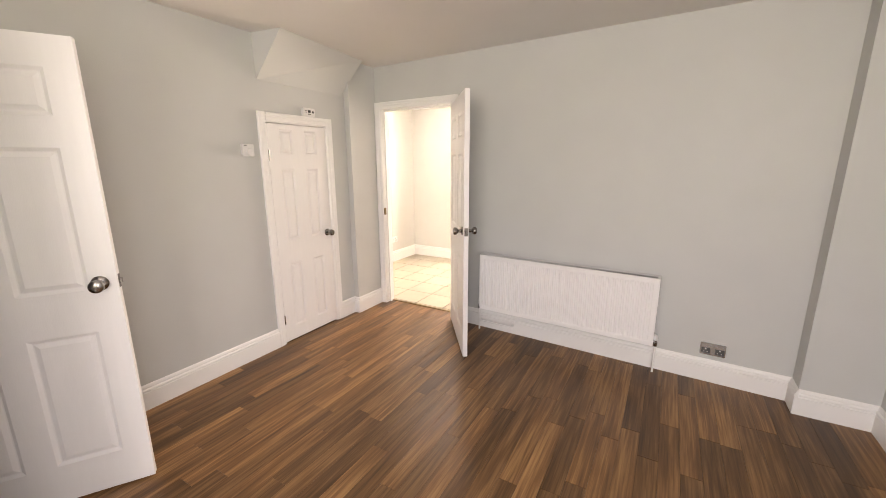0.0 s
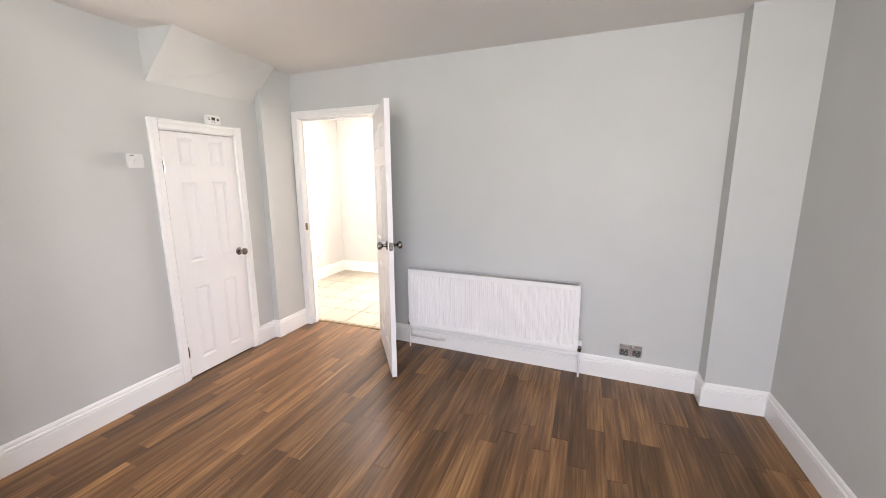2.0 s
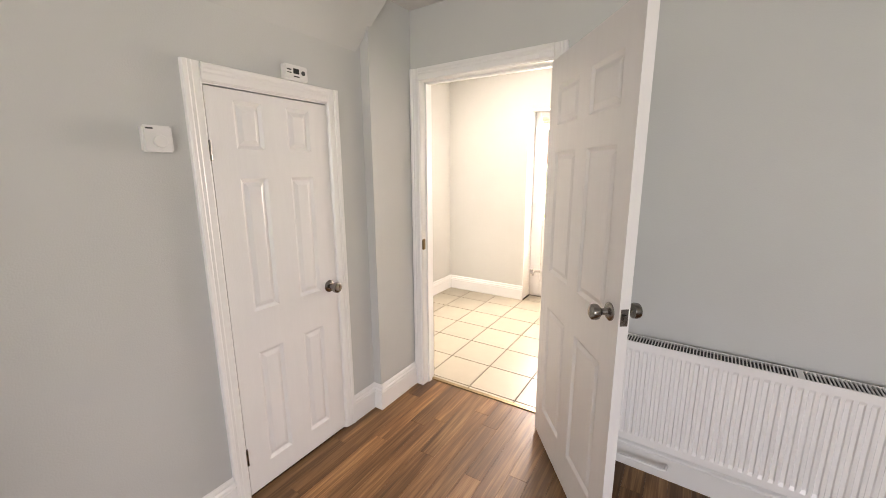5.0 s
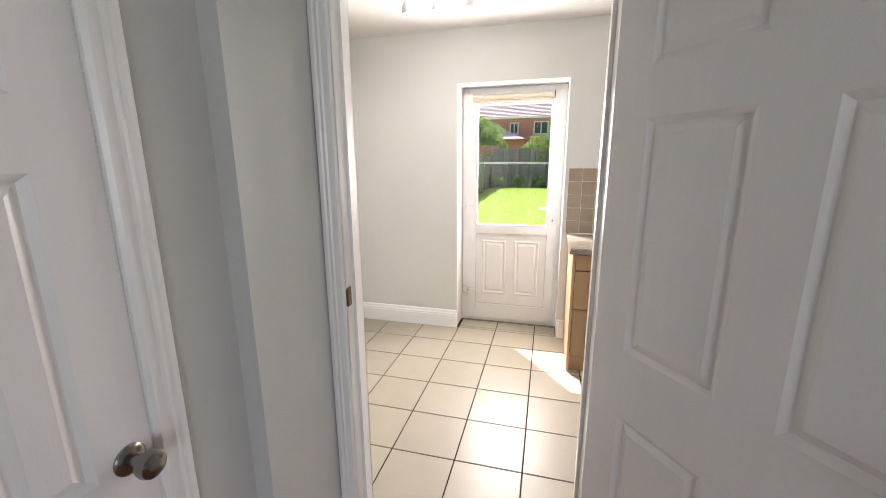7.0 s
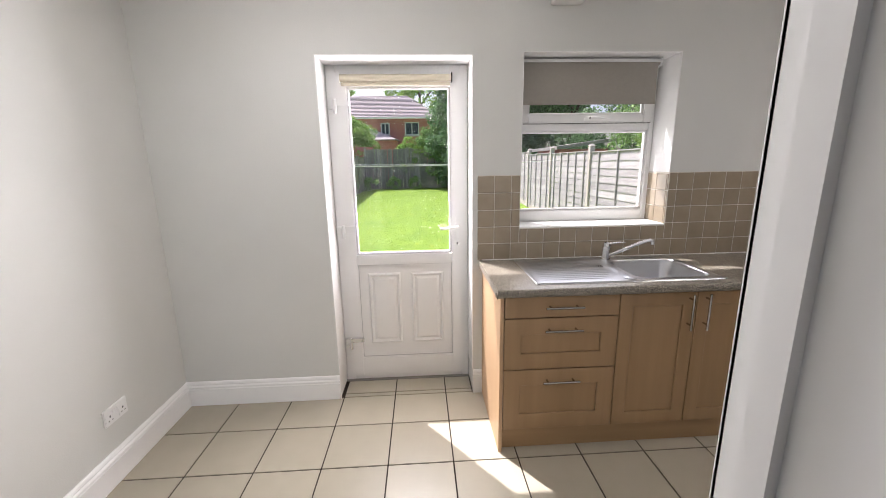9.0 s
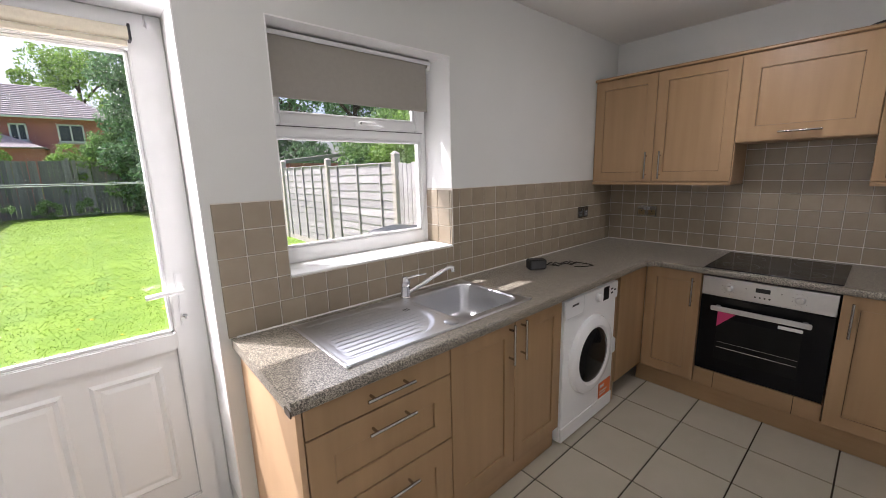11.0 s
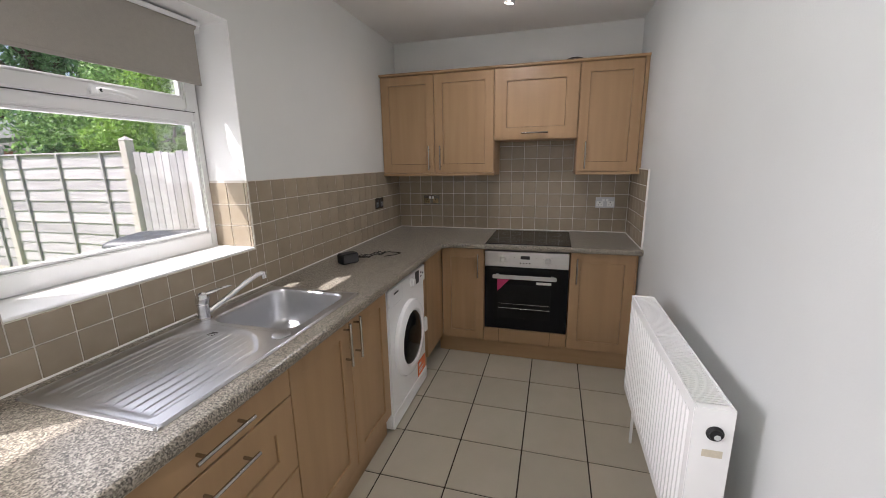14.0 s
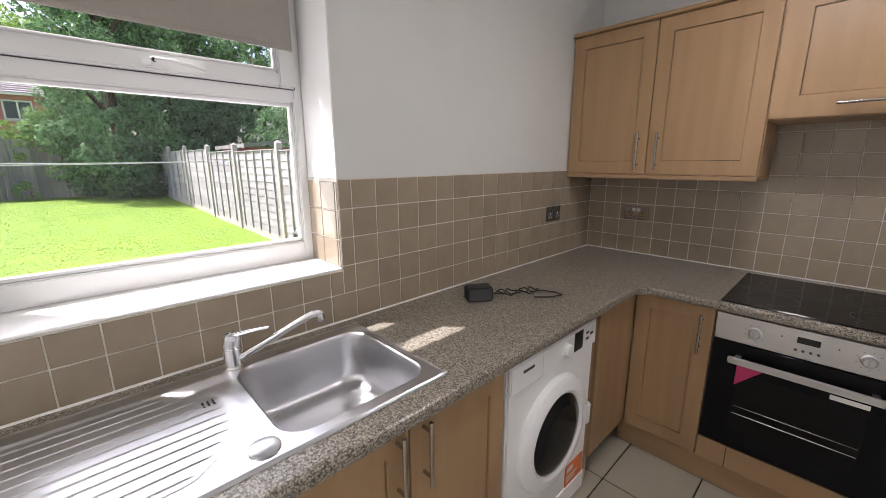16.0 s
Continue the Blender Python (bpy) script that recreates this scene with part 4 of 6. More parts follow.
FRONT = 4.985      # fronts of the units below the window
BX0, BX1, BX2, BX3 = -1.455, -0.858, -0.462, -0.078
TOPZ, UND = 0.910, 0.870
dr = cabinet("drawer_cabinet", "maple three-drawer base cabinet with steel bar handles", BX1 - BX0, 0.13, 0.865, 0.565, (BX0, FRONT, 0), 0, group="base cabinets")
wd = BX1 - BX0
for z0, z1, flat in ((0.752, 0.862, True), (0.474, 0.750, False), (0.132, 0.472, False)):
    shaker(dr, "drawer", 0.018, wd, z0, z1, (wd / 2 + 0.012, z1 - 0.052 if flat else z1 - 0.060, 0.19, False), flat=flat, rail=0.085)
part("end_panel", boxes((-0.002, 0.016, 0.0, 0.57, 0.0, 0.868), bevel=0.001), CARC, dr, "pale maple end panel")
sk = cabinet("sink_cabinet", "maple two-door base cabinet under the sink", BX3 - BX1, 0.13, 0.865, 0.565, (BX1, FRONT, 0), 0, group="base cabinets", open_top=True)
shaker(sk, "cupboard_door", 0.0, BX2 - BX1, 0.132, 0.862, (BX2 - BX1 - 0.040, 0.760, 0.19, True))
shaker(sk, "cupboard_door", BX2 - BX1, BX3 - BX1, 0.132, 0.862, (BX2 - BX1 + 0.045, 0.760, 0.19, True))
solid("plinth", boxes((BX0 + 0.016, BX3, FRONT + 0.035, FRONT + 0.053, 0, 0.129)), MAPLEH, "maple plinth board under the base cabinets", "plinth", kind="")
fl = thing("corner_filler", "maple filler board in the kitchen corner", "cabinet", at=(0.585, FRONT, 0))
part("board", boxes((0.0, 0.398, 0.0, 0.018, 0.135, 0.868), bevel=0.001), MAPLE, fl)
part("support", boxes((0.0, 0.018, 0.018, 0.5, 0.0, 0.868)), CARC, fl)

OX = 0.966         # fronts of the units on the oven wall; they face the window side's left
cr = cabinet("corner_cabinet", "maple one-door base cabinet beside the oven", 0.330, 0.13, 0.865, 0.565, (OX, FRONT - 0.005, 0), -90, group="base cabinets")
shaker(cr, "cupboard_door", 0.0, 0.330, 0.132, 0.862, (0.285, 0.735, 0.185, True))
OY = 4.648
orr = cabinet("right_cabinet", "maple one-door base cabinet beside the radiator wall", 0.440, 0.13, 0.865, 0.565, (OX, 4.036, 0), -90, group="base cabinets")
shaker(orr, "cupboard_door", 0.0, 0.425, 0.132, 0.862, (0.045, 0.735, 0.185, True))
solid("plinth", boxes((OX + 0.035, OX + 0.053, 3.60, FRONT + 0.03, 0, 0.129)), MAPLEH, "maple plinth board under the oven run", "plinth", kind="")
hs = thing("oven_housing", "maple panel below the built-in oven", "cabinet", at=(OX, OY, 0), rz=-90, group="base cabinets")
part("front_panel", boxes((0.002, 0.608, 0.0, 0.02, 0.132, 0.240), bevel=0.0015), MAPLEH, hs)
part("shelf", boxes((0.0, 0.61, 0.022, 0.56, 0.215, 0.240)), CARC, hs)
# dark strips on the panel face paint the shade of two grooves
for x in (0.11, 0.49):
    part("groove", boxes((x, x + 0.003, -0.0006, 0.001, 0.133, 0.239)), SHADOWGAP, hs)

# built-in oven
ov = thing("oven", "built-in single oven with steel control panel and black glass door", "oven", at=(OX, OY - 0.004, 0), rz=-90)
ow = 0.600
part("body", boxes((0.006, ow - 0.006, 0.022, 0.55, 0.245, 0.85)), DARKP, ov)
cp = part("control_panel", boxes((0, ow, -0.002, 0.022, 0.735, 0.852), bevel=0.002), STEEL, ov, "brushed steel control panel")
for x in (0.135, 0.455):
    bm = bmesh.new()
    lathe(bm, (x, -0.002, 0.793), (0, -1, 0), [(0.024, 0), (0.024, 0.003), (0.019, 0.005), (0.018, 0.022), (0.015, 0.025), (0.003, 0.0255)], 24)
    box(bm, x - 0.003, x + 0.003, -0.031, -0.024, 0.776, 0.810, bevel=0.001)
    part("knob", bm, STEEL, cp, "round steel knob", smooth=True)
part("display", boxes((0.262, 0.328, -0.0035, 0, 0.797, 0.822), bevel=0.001), RUBBER, cp, "small dark clock display")
for k in range(4):
    bm = bmesh.new()
    lathe(bm, (0.262 + k * 0.022, -0.002, 0.768), (0, -1, 0), [(0.005, 0), (0.005, 0.002), (0.001, 0.002)], 10)
    part("button", bm, DARKP, cp)
for k in range(8):
    a = math.radians(40 + k * 40)
    for x in (0.135, 0.455):
        u, v = x + 0.034 * math.cos(a), 0.793 + 0.034 * math.sin(a)
        part("marking", boxes((u - 0.002, u + 0.002, -0.0024, -0.0016, v - 0.001, v + 0.001)), DARKP, cp)
for x in (0.215, 0.375):
    part("marking", boxes((x, x + 0.004, -0.0026, -0.0016, 0.806, 0.812)), DARKP, cp)
door = part("oven_door", boxes((0.0, ow, -0.004, 0.020, 0.246, 0.730), bevel=0.002), BLACKG, ov, "black glass drop door")
part("inner_window", boxes((0.095, ow - 0.115, -0.0052, -0.003, 0.335, 0.600), bevel=0.001), HOBG, door, "dark see-through window")
bm = bmesh.new()
cyl(bm, (0.105, -0.0062, 0.415), (ow - 0.12, -0.0062, 0.415), 0.0022, 8)
cyl(bm, (0.105, -0.0062, 0.450), (ow - 0.12, -0.0062, 0.450), 0.0012, 8)
part("shelf_rail", bm, BARSTEEL, door, "oven shelf seen through the glass")
bm = boxes((0.065, ow - 0.080, -0.052, -0.040, 0.655, 0.685), bevel=0.004, seg=2)
for x in (0.095, ow - 0.11):
    box(bm, x - 0.010, x + 0.010, -0.042, -0.003, 0.660, 0.680)
part("handle", bm, STEEL, door, "flat brushed steel handle")
part("sticker", hull(bmesh.new(), [(0.095, -0.0064, 0.640), (0.185, -0.0064, 0.640), (0.095, -0.0064, 0.545), (0.095, -0.0054, 0.640), (0.185, -0.0054, 0.640), (0.095, -0.0054, 0.545)],
                     [(0, 1, 2), (3, 5, 4), (0, 3, 4, 1), (1, 4, 5, 2), (2, 5, 3, 0)]), PINK, door, "pink triangular sticker")
part("label", boxes((0.38, 0.485, -0.0064, -0.0054, 0.612, 0.630)), WHITEP, door, "white energy label strip")

# hob let into the worktop
hb = thing("hob", "black glass ceramic hob set in the worktop", "hob", at=(0.93, 4.036, TOPZ))
part("glass", boxes((0, 0.565, 0, 0.60, 0.0, 0.007), bevel=0.002), HOBG, hb)
for x, y, r in ((0.15, 0.15, 0.075), (0.15, 0.45, 0.09), (0.41, 0.15, 0.09), (0.41, 0.45, 0.075)):
    bm = bmesh.new()
    ring = [[bm.verts.new((x + q * math.cos(a), y + q * math.sin(a), 0.0073)) for a in (2 * math.pi * k / 40 for k in range(40))] for q in (r, r - 0.003)]
    for k in range(40):
        bm.faces.new((ring[0][k], ring[0][(k + 1) % 40], ring[1][(k + 1) % 40], ring[1][k]))
    part("heating_ring", bm, DARKP, hb, "thin printed ring")

# worktop: L-shaped, with a cut-out for the sink bowl
WF = 4.960         # front edge below the window
WX = 0.925         # front edge at the oven
wt = thing("worktop", "grey-brown speckled granite-look laminate worktop", "worktop", at=(0, 0, 0))
SX0, SX1, SY0, SY1 = -0.737, -0.314, 5.052, 5.455
bm = bmesh.new()
cuts = [(-1.478, SX0, WF, KN - 0.001), (SX0, SX1, WF, SY0), (SX0, SX1, SY1, KN - 0.001), (SX1, WX - 0.06, WF, KN - 0.001)]
for x0, x1, y0, y1 in cuts:
    box(bm, x0, x1, y0, y1, UND, TOPZ)
hull(bm, [(WX - 0.06, WF, UND), (WX, WF - 0.05, UND), (KE - 0.001, WF - 0.05, UND), (KE - 0.001, KN - 0.001, UND), (WX - 0.06, KN - 0.001, UND),
          (WX - 0.06, WF, TOPZ), (WX, WF - 0.05, TOPZ), (KE - 0.001, WF - 0.05, TOPZ), (KE - 0.001, KN - 0.001, TOPZ), (WX - 0.06, KN - 0.001, TOPZ)],
     [(0, 4, 3, 2, 1), (5, 6, 7, 8, 9), (0, 1, 6, 5), (1, 2, 7, 6), (2, 3, 8, 7), (3, 4, 9, 8), (4, 0, 5, 9)])
box(bm, WX, KE - 0.001, KS + 0.001, WF - 0.05, UND, TOPZ)
bmesh.ops.remove_doubles(bm, verts=bm.verts[:], dist=0.0005)
part("top", bm, TOP, wt)
# rounded front nosing
NOSE = [(0.0, UND), (0.006, UND + 0.001), (0.011, UND + 0.006), (0.013, UND + 0.014), (0.013, TOPZ - 0.012), (0.010, TOPZ - 0.004), (0.005, TOPZ - 0.0005), (0.0, TOPZ + 0.0005)]
bm = bmesh.new()
moulding(bm, NOSE, (-1.478, WF, 0), (WX - 0.06, WF, 0), (0, -1, 0))
moulding(bm, NOSE, (WX - 0.06, WF, 0), (WX, WF - 0.05, 0), (-0.65, -0.76, 0))
moulding(bm, NOSE, (WX, WF - 0.05, 0), (WX, KS + 0.001, 0), (-1, 0, 0))
part("nosing", bm, TOP, wt, "rounded worktop edge")
part("end_chip", boxes((-1.4815, -1.477, WF - 0.012, WF + 0.03, UND, UND + 0.02)), BARK, wt, "chipped bare corner of the worktop")
# white sealant line where worktop meets tiles
sl = thing("sealant_line", "thin white sealant bead along the worktop", "sealant")
for i, (p0, p1, out) in enumerate((((-1.46, KN - 0.009, TOPZ), (KE - 0.009, KN - 0.009, TOPZ), (0, -1, 0)), ((KE - 0.009, KN - 0.009, TOPZ), (KE - 0.009, KS + 0.012, TOPZ), (-1, 0, 0)), ((KE - 0.009, KS + 0.009, TOPZ), (WX, KS + 0.009, TOPZ), (0, 1, 0)))):
    bm = bmesh.new()
    moulding(bm, [(0, 0.0005), (0.005, 0.0005), (0.003, 0.004), (0, 0.006)], p0, p1, out)
    part("bead", bm, SEAL, sl)

# sink: drainer on the left, one bowl, shallow rim
sn = thing("sink", "stainless steel sink with ribbed drainer and one bowl", "sink", at=(0, 0, TOPZ))
RX0, RX1, RY0, RY1 = -1.268, -0.292, 5.018, 5.505


def rounded(x0, x1, y0, y1, r, n=6):
    pts = []
    for cx, cy, a0 in ((x1 - r, y1 - r, 0), (x0 + r, y1 - r, 90), (x0 + r, y0 + r, 180), (x1 - r, y0 + r, 270)):
        pts += [(cx + r * math.cos(math.radians(a0 + 90 * k / n)), cy + r * math.sin(math.radians(a0 + 90 * k / n))) for k in range(n + 1)]
    return pts


def loft(bm, loops, close=True):
    rows_v = [[bm.verts.new(p) for p in loop] for loop in loops]
    for a, b in zip(rows_v, rows_v[1:]):
        for k in range(len(a)):
            bm.faces.new((a[k], a[(k + 1) % len(a)], b[(k + 1) % len(a)], b[k]))
    if close:
        bm.faces.new(rows_v[-1])
    return rows_v


bm = bmesh.new()
B = (-0.730, -0.322, 5.058, 5.448)
levels = [(0.0, 0.070, 0.006), (0.003, 0.068, 0.0045), (0.007, 0.066, -0.002), (0.010, 0.064, -0.012), (0.019, 0.064, -0.07), (0.028, 0.062, -0.130), (0.036, 0.060, -0.146), (0.052, 0.056, -0.155), (0.080, 0.050, -0.158)]
loft(bm, [[(x, y, z) for x, y in rounded(B[0] + i, B[1] - i, B[2] + i, B[3] - i, r)] for i, r, z in levels])
part("bowl", bm, STEEL, sn, "deep rounded steel bowl", smooth=True)
# deck round the bowl: four strips that meet the bowl's rounded rim, and the outer lip
bm = bmesh.new()
rim = rounded(*B, 0.070)
outer = []
for x, y in rim:
    cx, cy = (B[0] + B[1]) / 2, (B[2] + B[3]) / 2
    dx, dy = x - cx, y - cy
    lim = ((-0.752 if dx < 0 else RX1 - 0.012), (RY0 + 0.012 if dy < 0 else RY1 - 0.012))
    k = min((lim[0] - cx) / dx if abs(dx) > 1e-6 else 9, (lim[1] - cy) / dy if abs(dy) > 1e-6 else 9)
    outer.append((cx + dx * k, cy + dy * k))
loft(bm, [[(x, y, 0.006) for x, y in outer], [(x, y, 0.006) for x, y in rim]], close=False)
for cx, cy in ((RX1 - 0.012, RY1 - 0.012), (-0.752, RY1 - 0.012), (-0.752, RY0 + 0.012), (RX1 - 0.012, RY0 + 0.012)):
    a = min((p for p in outer if abs(p[0] - cx) < 1e-5), key=lambda p: abs(p[1] - cy), default=None)
    b = min((p for p in outer if abs(p[1] - cy) < 1e-5), key=lambda p: abs(p[0] - cx), default=None)
    if a and b and a != b:
        hull(bm, [(cx, cy, 0.006), (*a, 0.006), (*b, 0.006)], [(0, 1, 2)])
part("deck", bm, STEEL, sn)
bm = bmesh.new()
lip = [(0.0, 0.0005), (0.003, 0.004), (0.008, 0.007), (0.014, 0.006), (0.014, 0.0)]
for p0, p1, out in (((RX0, RY0, 0), (RX1, RY0, 0), (0, 1, 0)), ((RX0, RY1, 0), (RX1, RY1, 0), (0, -1, 0)), ((RX0, RY0, 0), (RX0, RY1, 0), (1, 0, 0)), ((RX1, RY0, 0), (RX1, RY1, 0), (-1, 0, 0))):
    moulding(bm, lip, p0, p1, out)
part("rim", bm, STEEL, sn)
# drainer: a shallow tray with thin raised beads that stop along an arc before the bowl
def ease(v):
    v = min(1.0, max(0.0, v))
    return v * v * (3 - 2 * v)


bm = bmesh.new()
nx, ny = 44, 380
y_lo, y_hi = RY0 + 0.012, RY1 - 0.012
grid = []
for i in range(nx + 1):
    x = RX0 + 0.012 + (-0.752 - RX0 - 0.012) * i / nx
    row = []
    for j in range(ny + 1):
        v = j / ny
        arc = -0.766 - 0.13 * abs((v - 0.50) / 0.42) ** 2.4
        inside = ease((x - RX0 - 0.026) / 0.014) * ease((arc - x) / 0.018) * ease((v - 0.075) / 0.03) * ease((0.915 - v) / 0.03)
        k = (v - 0.135) / 0.0715 + 0.25 * (x - RX0) * (v - 0.5)
        near = abs(k - round(k)) * 0.0715 * (y_hi - y_lo) if 0 <= round(k) <= 10 else 1.0
        bead = 0.0022 * math.exp(-(near / 0.0019) ** 2) * ease((arc - 0.03 - x) / 0.02) * ease((x - RX0 - 0.045) / 0.02)
        row.append(bm.verts.new((x, y_lo + (y_hi - y_lo) * v, 0.0055 - inside * (0.0040 - bead))))
    grid.append(row)
for i in range(nx):
    for j in range(ny):
        bm.faces.new((grid[i][j], grid[i + 1][j], grid[i + 1][j + 1], grid[i][j + 1]))
part("drainer", bm, STEEL, sn, "ribbed steel drainer", smooth=True)
# black inserts paint the shade inside the slots
for k in range(3):
    part("overflow_slot", boxes((-0.826 + 0.011 * k, -0.8215 + 0.011 * k, 5.315, 5.341, 0.0004, 0.0024)), SHADOWGAP, sn, "dark overflow slot")
bm = bmesh.new()
lathe(bm, (-0.770, 5.070, 0.006), (0, 0, 1), [(0.032, 0), (0.032, 0.003), (0.028, 0.005), (0.004, 0.0055)], 24)
part("waste_knob", bm, STEEL, sn, "round steel cover disc", smooth=True)
bm = bmesh.new()
lathe(bm, (-0.57, 5.15, -0.1575), (0, 0, 1), [(0.042, 0), (0.042, 0.002), (0.034, 0.003), (0.028, 0.001), (0.004, 0.001)], 24)
part("waste", bm, CHROME, sn, "round waste fitting", smooth=True)
# mixer tap
tp = thing("mixer_tap", "chrome single-lever mixer tap with a swan spout", "tap", at=(-0.715, 5.465, TOPZ + 0.006))
bm = bmesh.new()
lathe(bm, (0, 0, 0), (0, 0, 1), [(0.028, 0), (0.028, 0.005), (0.024, 0.009), (0.0225, 0.055), (0.0235, 0.058), (0.0235, 0.061), (0.022, 0.063)], 26)
part("body", bm, CHROME, tp, smooth=True)
bm = bmesh.new()
lathe(bm, (0, 0, 0.063), (0.10, -0.06, 1), [(0.0225, 0), (0.0245, 0.006), (0.0245, 0.028), (0.021, 0.038), (0.012, 0.044), (0.002, 0.046)], 26)
cap = part("cartridge_cap", bm, CHROME, tp, smooth=True)
bm = bmesh.new()
way, side = Vector((0.80, -0.58, 0.14)).normalized(), Vector((0.58, 0.80, 0)).normalized()
rise = way.cross(side)
rows_v = []
for d, w, h, z in ((0.004, 0.015, 0.009, 0.094), (0.030, 0.013, 0.007, 0.098), (0.065, 0.011, 0.0045, 0.101), (0.098, 0.0105, 0.0035, 0.101), (0.108, 0.007, 0.0025, 0.1005)):
    c = Vector((0, 0, z)) + way * d
    rows_v.append([bm.verts.new(c + side * (w * math.cos(a)) + rise * (h * math.sin(a))) for a in (2 * math.pi * q / 14 for q in range(14))])
for a, b in zip(rows_v, rows_v[1:]):
    for q in range(14):
        bm.faces.new((a[q], a[(q + 1) % 14], b[(q + 1) % 14], b[q]))
bm.faces.new(rows_v[0][::-1])
bm.faces.new(rows_v[-1])
part("lever", bm, CHROME, cap, "flat chrome lever", smooth=True)
bm = bmesh.new()
tube(bm, curve_pts((0.014, -0.008, 0.026), (0.09, -0.043, 0.066), (0.15, -0.071, 0.106), (0.200, -0.093, 0.129), 12) + [Vector((0.213, -0.099, 0.132)), Vector((0.223, -0.104, 0.129))], [0.0115] * 6 + [0.010] * 7 + [0.011, 0.011], 14)
part("spout", bm, CHROME, tp, smooth=True)
bm = bmesh.new()
lathe(bm, (0.221, -0.103, 0.137), (0.12, -0.06, -1), [(0.008, 0), (0.0125, 0.004), (0.0125, 0.028), (0.010, 0.030), (0.003, 0.030)], 18)
part("aerator", bm, CHROME, tp, smooth=True)

# washing machine
wm = thing("washing_machine", "white front-loading washing machine with a dark round door", "washing machine", at=(-0.056, 4.985, 0))
ww, wh = 0.598, 0.845
part("body", boxes((0, ww, 0.004, 0.54, 0.012, wh), bevel=0.008, seg=2), ENAMEL, wm)
part("fascia", boxes((0.004, ww - 0.004, -0.006, 0.01, 0.735, wh - 0.004), bevel=0.004, seg=2), ENAMEL, wm, "white control panel")
part("kick_panel", boxes((0.004, ww - 0.004, -0.003, 0.01, 0.014, 0.10), bevel=0.003), ENAMEL, wm)
bm = bmesh.new()
cxw, czw = 0.30, 0.455
lathe(bm, (cxw, 0.006, czw), (0, -1, 0), [(0.235, 0), (0.235, 0.012), (0.228, 0.024), (0.205, 0.034), (0.178, 0.036), (0.165, 0.028), (0.160, 0.014)], 56)
ring = part("door_ring", bm, ENAMEL, wm, "round white door ring", smooth=True)
bm = bmesh.new()
lathe(bm, (cxw, -0.010, czw), (0, -1, 0), [(0.164, 0), (0.164, 0.006), (0.150, 0.018), (0.110, 0.026), (0.05, 0.029), (0.004, 0.030)], 48)
part("door_glass", bm, HOBG, ring, "dark domed door glass", smooth=True)
bm = boxes((cxw + 0.185, cxw + 0.222, -0.045, -0.022, czw - 0.05, czw + 0.05), bevel=0.008, seg=2)
part("door_handle", bm, PVC, ring)
bm = bmesh.new()
lathe(bm, (0.345, -0.005, 0.790), (0, -1, 0), [(0.030, 0), (0.030, 0.004), (0.025, 0.006), (0.024, 0.020), (0.021, 0.023), (0.004, 0.0235)], 28)
part("programme_dial", bm, ENAMEL, wm, "white programme dial", smooth=True)
part("display", boxes((0.410, 0.478, -0.0075, -0.004, 0.752, 0.832), bevel=0.001), RUBBER, wm, "dark display window")
part("button", boxes((0.505, 0.525, -0.009, -0.004, 0.775, 0.785), (0.505, 0.525, -0.009, -0.004, 0.800, 0.810), (0.54, 0.56, -0.009, -0.004, 0.788, 0.798), bevel=0.001), DARKP, wm)
part("drawer_line", boxes((0.02, 0.19, -0.0064, -0.0056, 0.742, 0.7432), (0.1888, 0.19, -0.0064, -0.0056, 0.7432, 0.838)), PALEG, wm, "outline of the soap drawer")
part("badge", boxes((0.07, 0.135, -0.0068, -0.0056, 0.800, 0.811)), DARKP, wm, "plain grey badge")
stk = part("sticker", boxes((0.43, 0.575, -0.0005, 0.0042, 0.105, 0.205)), ORANGE, wm, "orange information sticker")
part("marking", boxes((0.44, 0.51, -0.0012, 0.0, 0.125, 0.133), (0.44, 0.53, -0.0012, 0.0, 0.142, 0.150), (0.44, 0.49, -0.0012, 0.0, 0.172, 0.190)), WHITEP, stk, "pale printed bars")
for x in (0.06, ww - 0.06):
    for y in (0.08, 0.48):
        bm = bmesh.new()
        cyl(bm, (x, y, 0), (x, y, 0.02), 0.02, 12)
        part("foot", bm, RUBBER, wm)

# wall cabinets on the oven wall
UX = 1.250
uy = [5.556, 5.106, 4.628, 4.024, 3.590]
UB, UT = 1.412, 2.164
ud = KE - UX - 0.002
ca = cabinet("wall_cabinet", "maple two-door wall cabinet with steel bar handles", uy[0] - uy[2], UB, UT, ud, (UX, uy[0], 0), -90, group="wall cabinets")
shaker(ca, "cupboard_door", 0.0, uy[0] - uy[1], UB, UT, (uy[0] - uy[1] - 0.042, UB + 0.118, 0.19, True))
shaker(ca, "cupboard_door", uy[0] - uy[1], uy[0] - uy[2] - 0.002, UB, UT, (uy[0] - uy[1] + 0.052, UB + 0.118, 0.19, True))
cb = cabinet("extractor_cabinet", "maple bridging wall cabinet over the hob with one lift-up door", uy[2] - uy[3], 1.652, UT, ud, (UX, uy[2], 0), -90, group="wall cabinets")
shaker(cb, "cupboard_door", 0.0, uy[2] - uy[3], 1.652, UT, ((uy[2] - uy[3]) / 2, 1.70, 0.19, False), rail=0.09)
cc = cabinet("wall_cabinet", "maple single wall cabinet in the corner by the plain wall", uy[3] - uy[4], UB, UT, ud, (UX, uy[3], 0), -90, group="wall cabinets")
shaker(cc, "cupboard_door", 0.0, uy[3] - uy[4] - 0.022, UB, UT, (0.058, UB + 0.118, 0.19, True))
part("end_panel", boxes((uy[3] - uy[4] - 0.02, uy[3] - uy[4] + 0.003, 0.0, ud, UB - 0.002, UT)), MAPLE, cc)
cn = thing("cornice", "maple cornice strip on top of the wall cabinets", "trim")
bm = bmesh.new()
